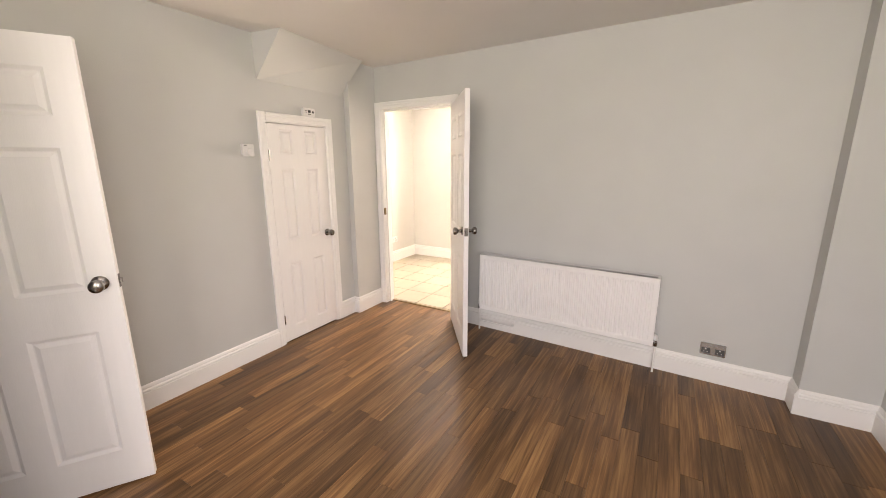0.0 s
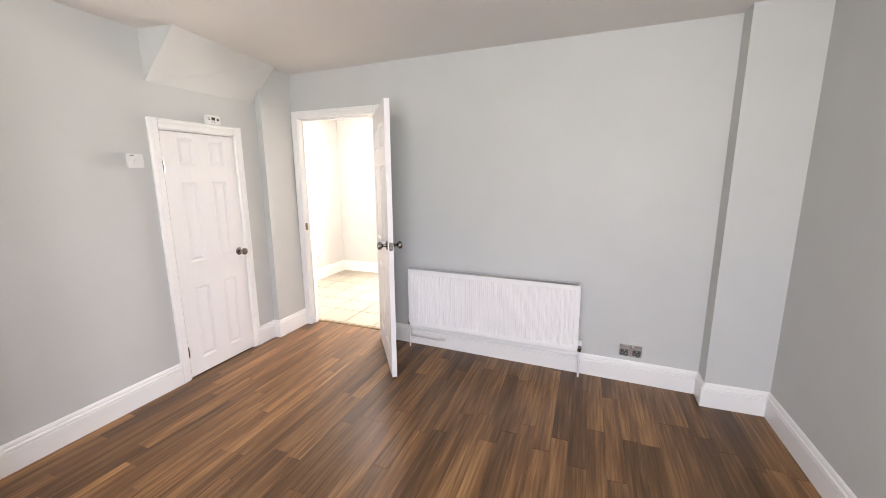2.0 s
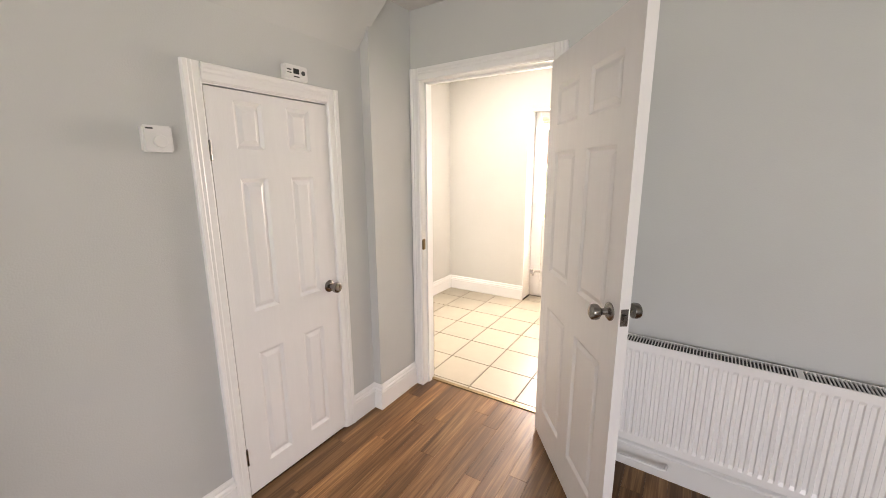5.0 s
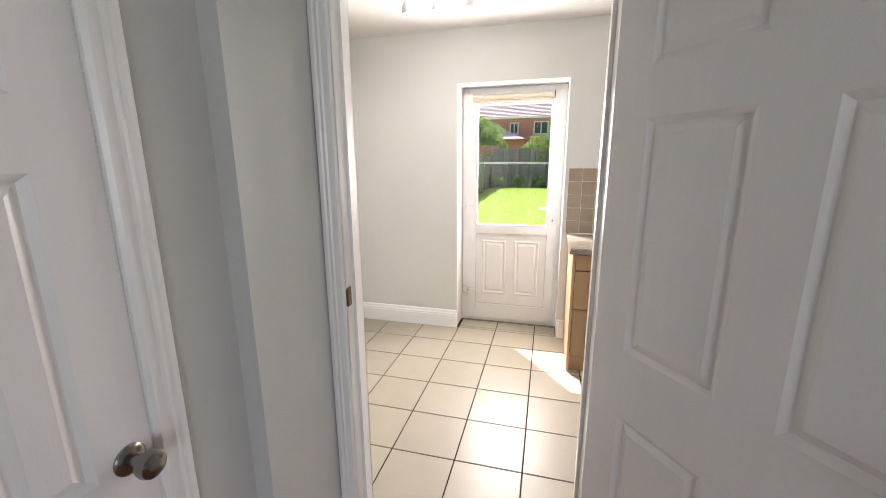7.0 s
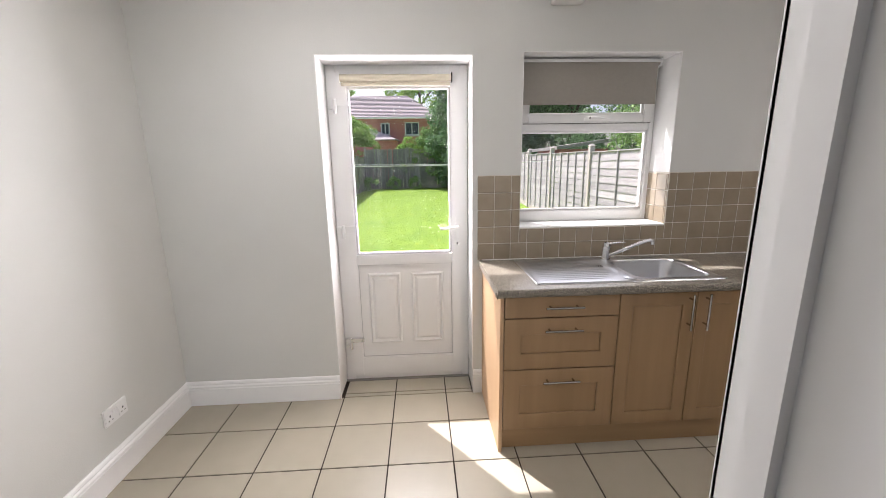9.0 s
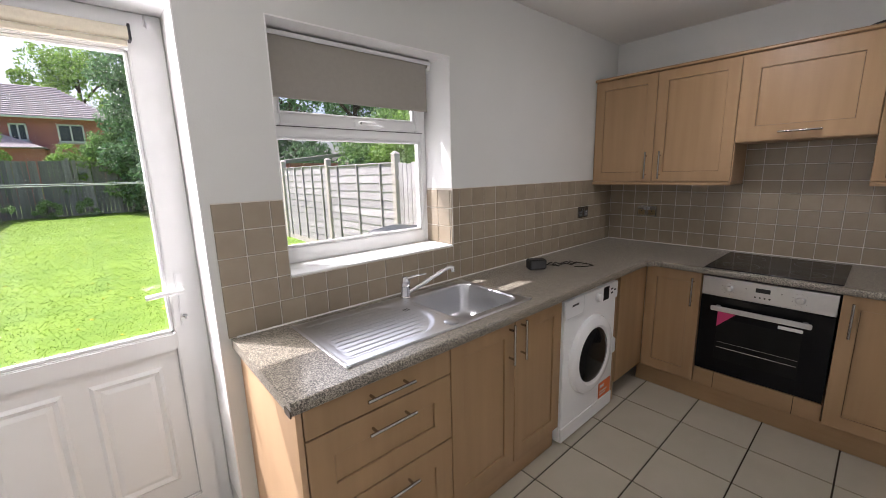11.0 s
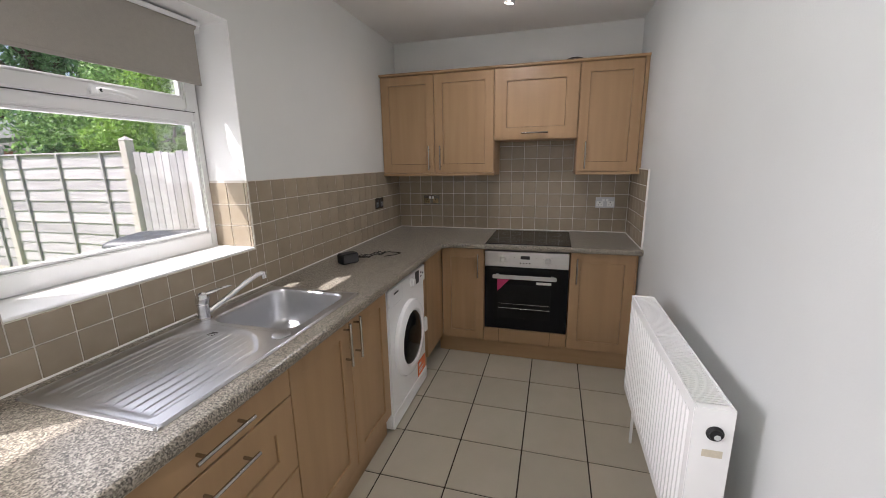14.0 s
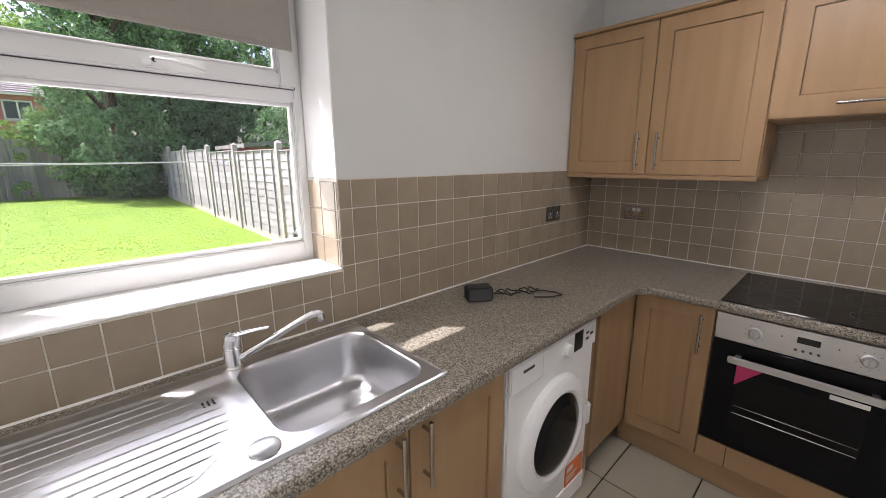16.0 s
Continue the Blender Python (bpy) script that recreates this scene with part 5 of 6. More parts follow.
moulding(bm, [(-0.30, 0.0), (0.012, 0.0), (0.020, 0.004), (0.020, 0.014), (0.014, 0.020), (-0.30, 0.020)], (UX, uy[0], UT), (UX, uy[4] - 0.003, UT), (-1, 0, 0))
part("strip", bm, MAPLEH, cn)
for y0, y1 in ((uy[0], uy[2]), (uy[3], uy[4] - 0.003)):
    pl = thing("pelmet", "maple light pelmet under a wall cabinet", "trim")
    part("strip", boxes((UX - 0.008, KE - 0.012, y1, y0, UB - 0.022, UB - 0.001), bevel=0.002), MAPLEH, pl)
bits = thing("cable_stub", "short dark cable lying on top of the cabinets", "cable", at=(1.33, 4.06, UT + 0.02))
bm = bmesh.new()
tube(bm, curve_pts((0, -0.07, 0.006), (0.0, -0.03, 0.035), (0.0, 0.03, 0.035), (0, 0.08, 0.006), 8), 0.006, 8)
part("cable", bm, RUBBER, bits)

# kitchen radiator on the wall between the rooms: front towards +y
krad = radiator("radiator", "white double-panel ribbed radiator on the kitchen wall", 0.925, 0.50, 0.190, (0.180, 3.775, 0), 180, 0.335, double=True, gap=0.09)
# black disc paints the shade of the recess round the end plug
bm = bmesh.new()
lathe(bm, (0.927, 0.055, 0.765), (1, 0, 0), [(0.022, 0), (0.022, 0.004), (0.017, 0.008), (0.016, 0.012), (0.006, 0.013)], 20)
part("plug", bm, RUBBER, krad, "black disc painting the shaded hole round the end plug", smooth=True)
bm = bmesh.new()
lathe(bm, (0.939, 0.055, 0.765), (1, 0, 0), [(0.009, 0), (0.009, 0.008), (0.002, 0.008)], 6)
part("bleed_valve", bm, CHROME, krad)
part("label", boxes((0.9272, 0.9285, 0.030, 0.080, 0.690, 0.712)), CREAMB, krad, "small cream sticker")
for x in (-0.012,):
    bm = bmesh.new()
    cyl(bm, (x, 0.06, 0), (x, 0.06, 0.34), 0.0075, 10)
    cyl(bm, (x, 0.06, 0.365), (0.03 if x < 0 else 0.90, 0.06, 0.365), 0.010, 10)
    lathe(bm, (x, 0.06, 0.335), (0, 0, 1), [(0.013, 0), (0.013, 0.03), (0.016, 0.034), (0.016, 0.07), (0.012, 0.075)], 14)
    part("pipe", bm, ENAMEL, krad, "white pipe and valve")

# sockets on the tiles
socket("wall_socket", "dark metal double socket on beige wall tiles", pose(1.105, KN - 0.008, 1.178), NICKEL, DARKP)
socket("wall_socket", "brushed metal double socket on beige wall tiles", pose(KE - 0.008, 5.243, 1.165, 0, 0, -90), NICKEL, BRASSY)
socket("wall_socket", "steel double socket with white inserts on beige tiles", pose(KE - 0.008, 3.765, 1.155, 0, 0, -90), STEEL, PVC)

# small black box with a curled lead
dv = thing("router_box", "small black plastic box with a curled cable on the worktop", "device", at=(0.215, 5.355, TOPZ), rz=-32)
part("case", boxes((-0.055, 0.055, -0.035, 0.035, 0.0, 0.062), bevel=0.006, seg=2), RUBBER, dv)
part("front", boxes((-0.047, 0.047, -0.0365, -0.034, 0.008, 0.054), bevel=0.001), DARKP, dv)
bm = bmesh.new()
random.seed(4)
pts = [Vector((0.055, 0.01, 0.02))]
for k in range(46):
    a = k * 0.55
    pts.append(Vector((0.10 + 0.0045 * k + 0.035 * math.cos(a), 0.03 + 0.028 * math.sin(a) + random.uniform(-0.006, 0.006), 0.006 + 0.014 * abs(math.sin(k * 0.7)))))
pts += [Vector((0.36, 0.01, 0.004)), Vector((0.37, -0.03, 0.004)), Vector((0.31, -0.045, 0.004)), Vector((0.24, -0.03, 0.004))]
tube(bm, pts, 0.0028, 6)
part("cable", bm, RUBBER, dv, "curled black cable", smooth=True)

# ceiling spotlights
spot = thing("ceiling_light", "white ceiling spotlight bar with three lit lamps", "light", at=(-2.37, 4.87, KH), group="kitchen ceiling lights")
part("bar", boxes((-0.26, 0.26, -0.035, 0.035, -0.022, 0.0), bevel=0.006, seg=2), PVC, spot)
for x in (-0.20, 0.0, 0.20):
    bm = bmesh.new()
    cyl(bm, (x, 0, -0.02), (x, 0, -0.05), 0.008, 10)
    lathe(bm, (x, 0, -0.045), (0.1, 0.2, -1), [(0.018, 0), (0.030, 0.02), (0.034, 0.055), (0.030, 0.055), (0.026, 0.03)], 18)
    head = part("spot_head", bm, STEEL, spot, smooth=True)
    bm = bmesh.new()
    u = Vector((0.1, 0.2, -1)).normalized()
    lathe(bm, Vector((x, 0, -0.045)) + u * 0.040, u, [(0.025, 0), (0.025, 0.008), (0.015, 0.014), (0.002, 0.016)], 16)
    part("bulb", bm, BULB, head, "lit lamp", smooth=True)
copy_thing(spot, pose(0.52, 4.46, KH))
for x, y, watts in ((-2.37, 4.85, 8.0), (0.52, 4.48, 10.5)):
    lamp("kitchen_spot", "SPOT", look((x, y, KH - 0.13), (x + 0.05, y - 0.15, 0.0)), watts, (1.0, 0.965, 0.91), radius=0.07, cone=radians(179))
    lamp("kitchen_spill", "POINT", pose(x, y, KH - 0.15), watts * 0.22, (1.0, 0.965, 0.91), radius=0.07)


# ---- garden ----
GZ = -0.15


def ground_z(x, y):
    return GZ + 0.30 * min(1.0, max(0.0, (y - 12.0) / 14.0)) + 0.03 * noise.noise((x * 0.4, y * 0.4, 0.0)) * (1 if 7 < y < 40 else 0)


bm = bmesh.new()
xs = [-400, -120, -40, -15] + [-8 + k * 0.5 for k in range(25)] + [6, 15, 40, 120, 400]
ys = [-400, -120, -30, -8, 0, 5.0] + [5.87 + k * 0.6 for k in range(44)] + [40, 60, 120, 400]
grid = [[bm.verts.new((x, y, ground_z(x, y))) for y in ys] for x in xs]
for i in range(len(xs) - 1):
    for j in range(len(ys) - 1):
        bm.faces.new((grid[i][j], grid[i + 1][j], grid[i + 1][j + 1], grid[i][j + 1]))
solid("ground", bm, GRASSG, "bright green garden lawn reaching the fences", "lawn", smooth=True)
solid("patio_paving", boxes((-4.5, 1.9, OUT, 7.0, GZ - 0.05, GZ + 0.03)), SLAB, "grey paving strip along the house", "paving")
solid("front_paving", boxes((-9.0, 12.0, -16.0, -1.85, GZ - 0.05, GZ + 0.03), (2.25, 12.0, -1.85, 5.0, GZ - 0.05, GZ + 0.03)), SLAB, "grey paved forecourt and side passage", "paving")

rnd = np.random.RandomState(3)


def tri_soup(name, verts, faces, mat, parent=None, label="", category="", kind=""):
    me = bpy.data.meshes.new(name)
    me.from_pydata(verts, [], faces)
    me.materials.append(mat)
    ob = new(name, me)
    ob.parent = parent
    return tagged(ob, label, category, kind=kind)


# blades of the lawn
count = 75000
gx = rnd.uniform(-5.2, 1.95, count)
gy = 7.0 + 19.0 * rnd.uniform(0, 1, count) ** 1.7
verts, faces = [], []
for k in range(count):
    x, y = gx[k], gy[k]
    z = ground_z(x, y) - 0.005
    a, h, w = rnd.uniform(0, 6.283), rnd.uniform(0.010, 0.030), rnd.uniform(0.004, 0.008) * (1 + (y - 7) * 0.12)
    lx, ly = rnd.normal(0, 0.025, 2)
    i = len(verts)
    verts += [(x - w * math.cos(a), y - w * math.sin(a), z), (x + w * math.cos(a), y + w * math.sin(a), z), (x + lx, y + ly, z + h)]
    faces.append((i, i + 1, i + 2))
tri_soup("grass", verts, faces, BLADE, None, "thick uneven bright green grass with dandelions", "grass", "stuff")
verts, faces = [], []
for k in range(170):
    x, y = rnd.uniform(-4.5, 1.7), rnd.uniform(7.2, 17)
    z = ground_z(x, y) + rnd.uniform(0.05, 0.10)
    i = len(verts)
    r = rnd.uniform(0.012, 0.022)
    verts += [(x + r * math.cos(a), y + r * math.sin(a), z + 0.006 * math.sin(2 * a)) for a in (1.047 * q for q in range(6))] + [(x, y, z + 0.010)]
    faces += [(i + q, i + (q + 1) % 6, i + 6) for q in range(6)]
tri_soup("dandelions", verts, faces, YELLOW, None, "scattered yellow dandelion heads in the lawn", "flowers", "stuff")


def leaves(verts, faces, centre, radius, n, size, squash=1.0):
    """Folded leaf cards scattered through a clump, thickest near its skin."""
    c = np.array(centre)
    d = rnd.normal(size=(n, 3))
    d /= np.linalg.norm(d, axis=1)[:, None]
    r = radius * rnd.uniform(0.55, 1.05, n) ** 0.6
    p = c + d * r[:, None] * np.array([1, 1, squash])
    for k in range(n):
        t = rnd.normal(size=3)
        t /= np.linalg.norm(t)
        b = np.cross(t, rnd.normal(size=3))
        b /= np.linalg.norm(b) + 1e-9
        s = size * rnd.uniform(0.6, 1.4)
        i = len(verts)
        verts += [tuple(p[k] - t * s), tuple(p[k] + b * s * 0.45 + (0, 0, -s * 0.15)), tuple(p[k] + t * s), tuple(p[k] - b * s * 0.45 + (0, 0, -s * 0.15))]
        faces.append((i, i + 1, i + 2, i + 3))


def tree(name, label, at, height, spread, trunk, clumps, leaf, size, mat, low=0.25, squash=0.9, cat="tree", per=150):
    x, y = at
    z = ground_z(x, y)
    t = thing(name, label, cat, at=(x, y, z - 0.05))
    bm = bmesh.new()
    tube(bm, [(0, 0, 0), (0.03 * height / 4, 0.02, height * 0.25), (-0.02, 0.05, height * 0.5), (0.05, 0.0, height * 0.78)], [trunk, trunk * 0.8, trunk * 0.55, trunk * 0.2], 9)
    for k in range(7):
        a, h0 = 2.4 * k, height * (0.25 + 0.07 * k)
        tip = Vector((math.cos(a) * spread * 0.6, math.sin(a) * spread * 0.6, h0 + height * 0.16))
        tube(bm, [Vector((0, 0, h0)), Vector((tip.x * 0.5, tip.y * 0.5, h0 + height * 0.10)), tip], [trunk * 0.45, trunk * 0.28, trunk * 0.08], 6)
    part("trunk", bm, BARK, t, smooth=True)
    verts, faces = [], []
    for k in range(clumps):
        a, q, h = rnd.uniform(0, 6.283), rnd.uniform(0.05, 1) ** 0.6, rnd.uniform(low, 1.0)
        wide = spread * math.sin(math.pi * min(0.97, max(0.12, 0.12 + 0.85 * (h - low) / (1 - low)))) ** 0.6
        leaves(verts, faces, (math.cos(a) * q * wide, math.sin(a) * q * wide, h * height * 0.93), rnd.uniform(0.16, 0.34) * spread, int(per * 1.75), size * 0.72, squash)
    tri_soup("crown", verts, faces, mat, t)
    return t


# dense tall hedge of trees along the far right and behind
tree("tree", "tall dark ivy-clad tree at the end of the lawn", (0.75, 25.2), 9.6, 2.5, 0.28, 84, 0, 0.13, LEAFD, low=0.04, per=210)
tree("tree", "tall dark leafy tree behind the fence", (3.2, 27.5), 9.6, 3.0, 0.25, 76, 0, 0.14, LEAFD, low=0.08, per=200)
tree("tree", "dark green leafy tree behind the fence", (6.8, 26.0), 9.0, 3.1, 0.25, 72, 0, 0.14, LEAFD, low=0.08, per=190)
tree("tree", "dark green leafy tree behind the side fence", (7.6, 20.5), 7.4, 2.9, 0.22, 64, 0, 0.12, LEAFD, low=0.08, per=190)
tree("tree", "dark green leafy tree close behind the side fence", (6.6, 15.2), 4.6, 2.3, 0.18, 54, 0, 0.10, LEAFM, low=0.08, per=190)
tree("shrub", "pale green leafy shrub rising above the side fence", (4.6, 11.6), 3.7, 1.45, 0.08, 44, 0, 0.07, LEAFL, low=0.15, cat="shrub", per=170)
tree("shrub", "light green shrub spilling over the side fence", (3.15, 10.9), 2.7, 0.8, 0.05, 26, 0, 0.06, LEAFL, low=0.35, cat="shrub", per=120)
tree("shrub", "dense dark ivy thicket at the foot of the trees", (1.0, 24.6), 3.6, 1.3, 0.06, 44, 0, 0.09, LEAFD, low=0.03, cat="shrub", per=170)
tree("shrub", "dense dark ivy thicket behind the side fence", (3.6, 24.8), 4.2, 1.6, 0.06, 44, 0, 0.10, LEAFD, low=0.05, cat="shrub", per=170)
tree("tree", "large green tree rising beside the roof", (3.0, 31.5), 9.2, 3.2, 0.3, 60, 0, 0.16, LEAFM, low=0.1, per=200)
tree("shrub", "broad leafy ivy bush over the end fence", (-1.0, 26.3), 3.4, 1.5, 0.08, 40, 0, 0.09, LEAFM, low=0.2, cat="shrub", per=170)
tree("shrub", "bushy ivy trailing along the end fence top", (-2.4, 26.6), 2.9, 1.1, 0.06, 26, 0, 0.08, LEAFL, low=0.35, cat="shrub", per=150)
tree("tree", "rounded green garden tree in front of the far house", (-6.0, 29.0), 4.5, 1.9, 0.16, 56, 0, 0.10, LEAFL, low=0.2, per=200)
tree("tree", "pale tree far behind the roofs", (-11.0, 52.0), 11.8, 3.6, 0.3, 40, 0, 0.22, LEAFL, low=0.25, per=170)
tree("tree", "pale tree far behind the roofs", (-1.6, 54.0), 14.0, 4.8, 0.3, 44, 0, 0.24, LEAFL, low=0.2, per=190)
for x, y, w in ((-4.6, 24.8, 0.5), (-3.3, 25.3, 0.45), (-2.0, 25.4, 0.5), (0.4, 24.2, 0.5), (-4.9, 20.5, 0.4), (-5.0, 17.2, 0.35)):
    tree("shrub", "low weeds and ivy at the foot of the fence", (x, y), 0.75, w, 0.02, 14, 0, 0.05, LEAFM, low=0.05, cat="shrub", per=90)


# ---- fences ----
def wavy_panel(fence, x, y0, y1, z0, z1, battens):
    """Overlapping waney boards between two posts, with upright battens."""
    rows_n = 11
    h = (z1 - z0) / rows_n
    for k in range(rows_n):
        a = z0 + k * h
        bm = bmesh.new()
        n = 10
        ring = []
        for i in range(n + 1):
            y = y0 + (y1 - y0) * i / n
            w = 0.016 * noise.noise((y * 2.1, k * 3.7 + y0, 1.0))
            ring.append([(x - 0.020, y, a - 0.010 + w), (x - 0.005, y, a + h + 0.012), (x + 0.004, y, a + h + 0.012), (x - 0.008, y, a - 0.010 + w)])
        vs = [[bm.verts.new(p) for p in r] for r in ring]
        for r0, r1 in zip(vs, vs[1:]):
            for q in range(4):
                bm.faces.new((r0[q], r0[(q + 1) % 4], r1[(q + 1) % 4], r1[q]))
        bm.faces.new(vs[0][::-1])
        bm.faces.new(vs[-1])
        part("board", bm, FENCEG, fence)
    for k in range(battens):
        y = y0 + (y1 - y0) * (k + 0.5) / battens
        part("batten", boxes((x - 0.042, x - 0.020, y - 0.020, y + 0.020, z0 - 0.02, z1 + 0.02), bevel=0.003), FENCEG, fence)
    part("cap_rail", boxes((x - 0.035, x + 0.012, y0, y1, z1 + 0.014, z1 + 0.034), bevel=0.003), FENCEG, fence)


sf = thing("fence", "weathered grey waney-lap fence panels between pale posts", "fence", at=(0, 0, 0))
posts = [9.42, 11.95, 14.6, 17.0, 19.9, 22.65, 25.3]
for y in posts:
    g = ground_z(2.0, y)
    bm = boxes((1.945, 2.055, y - 0.055, y + 0.055, g - 0.3, g + 1.98), bevel=0.006)
    hull(bm, [(1.94, y - 0.06, g + 1.98), (2.06, y - 0.06, g + 1.98), (2.06, y + 0.06, g + 1.98), (1.94, y + 0.06, g + 1.98), (2.0, y, g + 2.03)], [(0, 1, 4), (1, 2, 4), (2, 3, 4), (3, 0, 4), (0, 3, 2, 1)])
    part("post", bm, POSTW, sf, "pale square post with a capped top")
for a, b, n in zip(posts, posts[1:], (3, 5, 4, 3, 3, 3)):
    g = ground_z(2.0, (a + b) / 2)
    wavy_panel(sf, 2.0, a + 0.055, b - 0.055, g + 0.16, g + 1.82, n)
    part("gravel_board", boxes((1.98, 2.02, a + 0.055, b - 0.055, g - 0.1, g + 0.15), bevel=0.004), POSTW, sf)
gt_f = thing("fence_gate", "grey upright boarded gate panel beside the fence", "gate", at=(0, 0, 0))
for k in range(9):
    y = 9.30 - 0.115 * k
    part("board", boxes((1.97, 1.992, y - 0.108, y, GZ + 0.05, GZ + 1.84 - 0.012 * (k % 3)), bevel=0.003), FENCEG, gt_f)
for z in (0.3, 1.4):
    part("rail", boxes((1.992, 2.03, 8.27, 9.36, z, z + 0.08), bevel=0.003), FENCEG, gt_f)
part("post", boxes((1.945, 2.055, 8.12, 8.23, GZ - 0.2, GZ + 1.75), bevel=0.006), POSTW, gt_f)
wavy_panel(sf, 2.0, 6.2, 8.10, GZ + 0.16, GZ + 1.75, 3)


def close_board(name, label, p0, p1, h, mat, step=0.14, post_every=2.4):
    f = thing(name, label, "fence", at=(p0[0], p0[1], 0))
    p0, p1 = Vector((*p0, 0)), Vector((*p1, 0))
    d = (p1 - p0)
    n = int(d.length / step)
    u = d.normalized()
    ang = math.degrees(math.atan2(u.y, u.x))
    me = mesh_of("board", boxes((0, step - 0.008, -0.010, 0.010, 0, h), bevel=0.003), mat)
    for k in range(n):
        q = p0 + u * (k * step)
        ob = new("board", me)
        ob.parent = f
        ob.matrix_basis = Matrix.Translation(-p0) @ pose(q.x, q.y, ground_z(q.x, q.y) - 0.03 + random.uniform(-0.02, 0.02), 0, random.uniform(-0.6, 0.6), ang)
    pm = mesh_of("post", boxes((-0.05, 0.05, -0.075, 0.025, 0, h + 0.12), bevel=0.006), POSTW if mat is FENCEG else mat)
    for k in range(int(d.length / post_every) + 1):
        q = p0 + u * (k * post_every)
        ob = new("post", pm)
        ob.parent = f
        ob.matrix_basis = Matrix.Translation(-p0) @ pose(q.x, q.y, ground_z(q.x, q.y) - 0.05, 0, 0, ang)
    return f


random.seed(8)
close_board("fence", "tall dark upright-board fence across the end of the lawn", (-4.9, 26.0), (2.0, 26.0), 2.25, FENCED)
close_board("fence", "dark weathered side fence along the lawn", (-5.2, 6.4), (-4.9, 26.0), 1.78, FENCED)
# brick wall glimpsed behind the end of the side fence
solid("garden_wall", boxes((-14.0, -4.6, 27.4, 27.62, -0.2, 2.55)), BRICK, "red brick garden wall behind the fences", "wall", kind="structure")
shed = thing("shed", "dark red low shed roof behind the side fence", "shed", at=(4.2, 19.0, 0))
part("wall", boxes((-0.9, 0.9, -1.4, 1.4, -0.1, 1.95)), BRICK, shed)
part("roof", hull(bmesh.new(), [(-1.1, -1.6, 1.93), (1.1, -1.6, 2.2), (1.1, 1.6, 2.2), (-1.1, 1.6, 1.93), (-1.1, -1.6, 2.05), (1.1, -1.6, 2.32), (1.1, 1.6, 2.32), (-1.1, 1.6, 2.05)],
                  [(0, 3, 2, 1), (4, 5, 6, 7), (0, 1, 5, 4), (1, 2, 6, 5), (2, 3, 7, 6), (3, 0, 4, 7)]), FENCED, shed)

# clothes line
cl = thing("clothes_line", "white double clothes line strung across the garden", "clothes line", at=(0, 0, 0))
bm = bmesh.new()
for dz in (0.0, 0.045):
    tube(bm, [Vector((-5.05 + 7.05 * t, 12.0 + 2.35 * t, 1.52 + dz * (1 - t) - 0.28 * t * (1 - t) + 0.02 * t)) for t in (k / 14 for k in range(15))], 0.006, 6)
part("cord", bm, LINE, cl)
bn = thing("wheelie_bin", "dark plastic wheelie bin with its lid shut", "bin", at=(0.78, 7.55, GZ + 0.03), rz=25)
bm = bmesh.new()
loft(bm, [[(x * s, y * s, z) for x, y in rounded(-0.27, 0.27, -0.30, 0.30, 0.05)] for s, z in ((0.78, 0.04), (0.80, 0.06), (0.98, 0.92), (1.06, 0.925), (1.06, 0.97))])
part("body", bm, BINP, bn, smooth=True)
bm = bmesh.new()
loft(bm, [[(x * s, y * s, z) for x, y in rounded(-0.29, 0.29, -0.34, 0.32, 0.06)] for s, z in ((1.0, 0.972), (1.01, 0.985), (0.98, 1.005), (0.85, 1.03), (0.5, 1.045))])
part("lid", bm, BINP, bn, smooth=True)
for x in (-0.24, 0.24):
    bm = bmesh.new()
    cyl(bm, (x - 0.03, 0.27, 0.10), (x + 0.03, 0.27, 0.10), 0.10, 18, 0.01)
    part("wheel", bm, RUBBER, bn)


# ---- house beyond the garden ----
hy0 = 40.0
hx0, hx1 = -11.2, -0.3
house = thing("house", "red brick semi-detached house with a grey tiled hipped roof", "house", at=((hx0 + hx1) / 2, hy0, 0))
hw = (hx1 - hx0) / 2
EV, RG = 5.55, 8.05
part("wall", boxes((-hw, hw, 0, 8, -0.2, EV)), BRICK, house)
part("wall", boxes((-hw + 4.2, -hw + 7.4, -1.6, 0.0, -0.2, 3.6)), BRICK, house)
bm = bmesh.new()
o = 0.35
hull(bm, [(-hw - o, -o, EV), (hw + o, -o, EV), (hw + o, 8 + o, EV), (-hw - o, 8 + o, EV), (-hw + 2.6, 4, RG), (hw - 2.6, 4, RG)], [(0, 1, 5, 4), (1, 2, 5), (2, 3, 4, 5), (3, 0, 4), (0, 3, 2, 1)])
roof = part("roof", bm, ROOFT, house)
for k in range(16):
    t = (k + 0.5) / 16
    a = Vector((-hw - o, -o, EV)).lerp(Vector((-hw + 2.6, 4, RG)), t)
    b = Vector((hw + o, -o, EV)).lerp(Vector((hw - 2.6, 4, RG)), t)
    bm = bmesh.new()
    nrm = Vector((0, -0.42, 0.9))
    moulding(bm, [(0.005, 0.0), (0.05, 0.0), (0.012, 0.30), (0.005, 0.30)], a, b, nrm, (0, 0.9, 0.42))
    part("tile_course", bm, ROOFT, roof)
part("gutter", boxes((-hw - o, hw + o, -o - 0.10, -o, EV - 0.08, EV + 0.03)), WHITEP, house)
bm = boxes((-hw + 4.1, -hw + 7.5, -1.9, 0.1, 3.55, 3.62))
hull(bm, [(-hw + 4.0, -1.9, 3.55), (-hw + 7.6, -1.9, 3.55), (-hw + 7.6, 0, 3.55), (-hw + 4.0, 0, 3.55), (-hw + 4.0, 0, 4.7), (-hw + 5.1, 0, 4.7)], [(0, 1, 5, 4), (0, 4, 3), (1, 2, 5), (3, 4, 5, 2), (0, 3, 2, 1)])
part("lean_to_roof", bm, ROOFT, house)
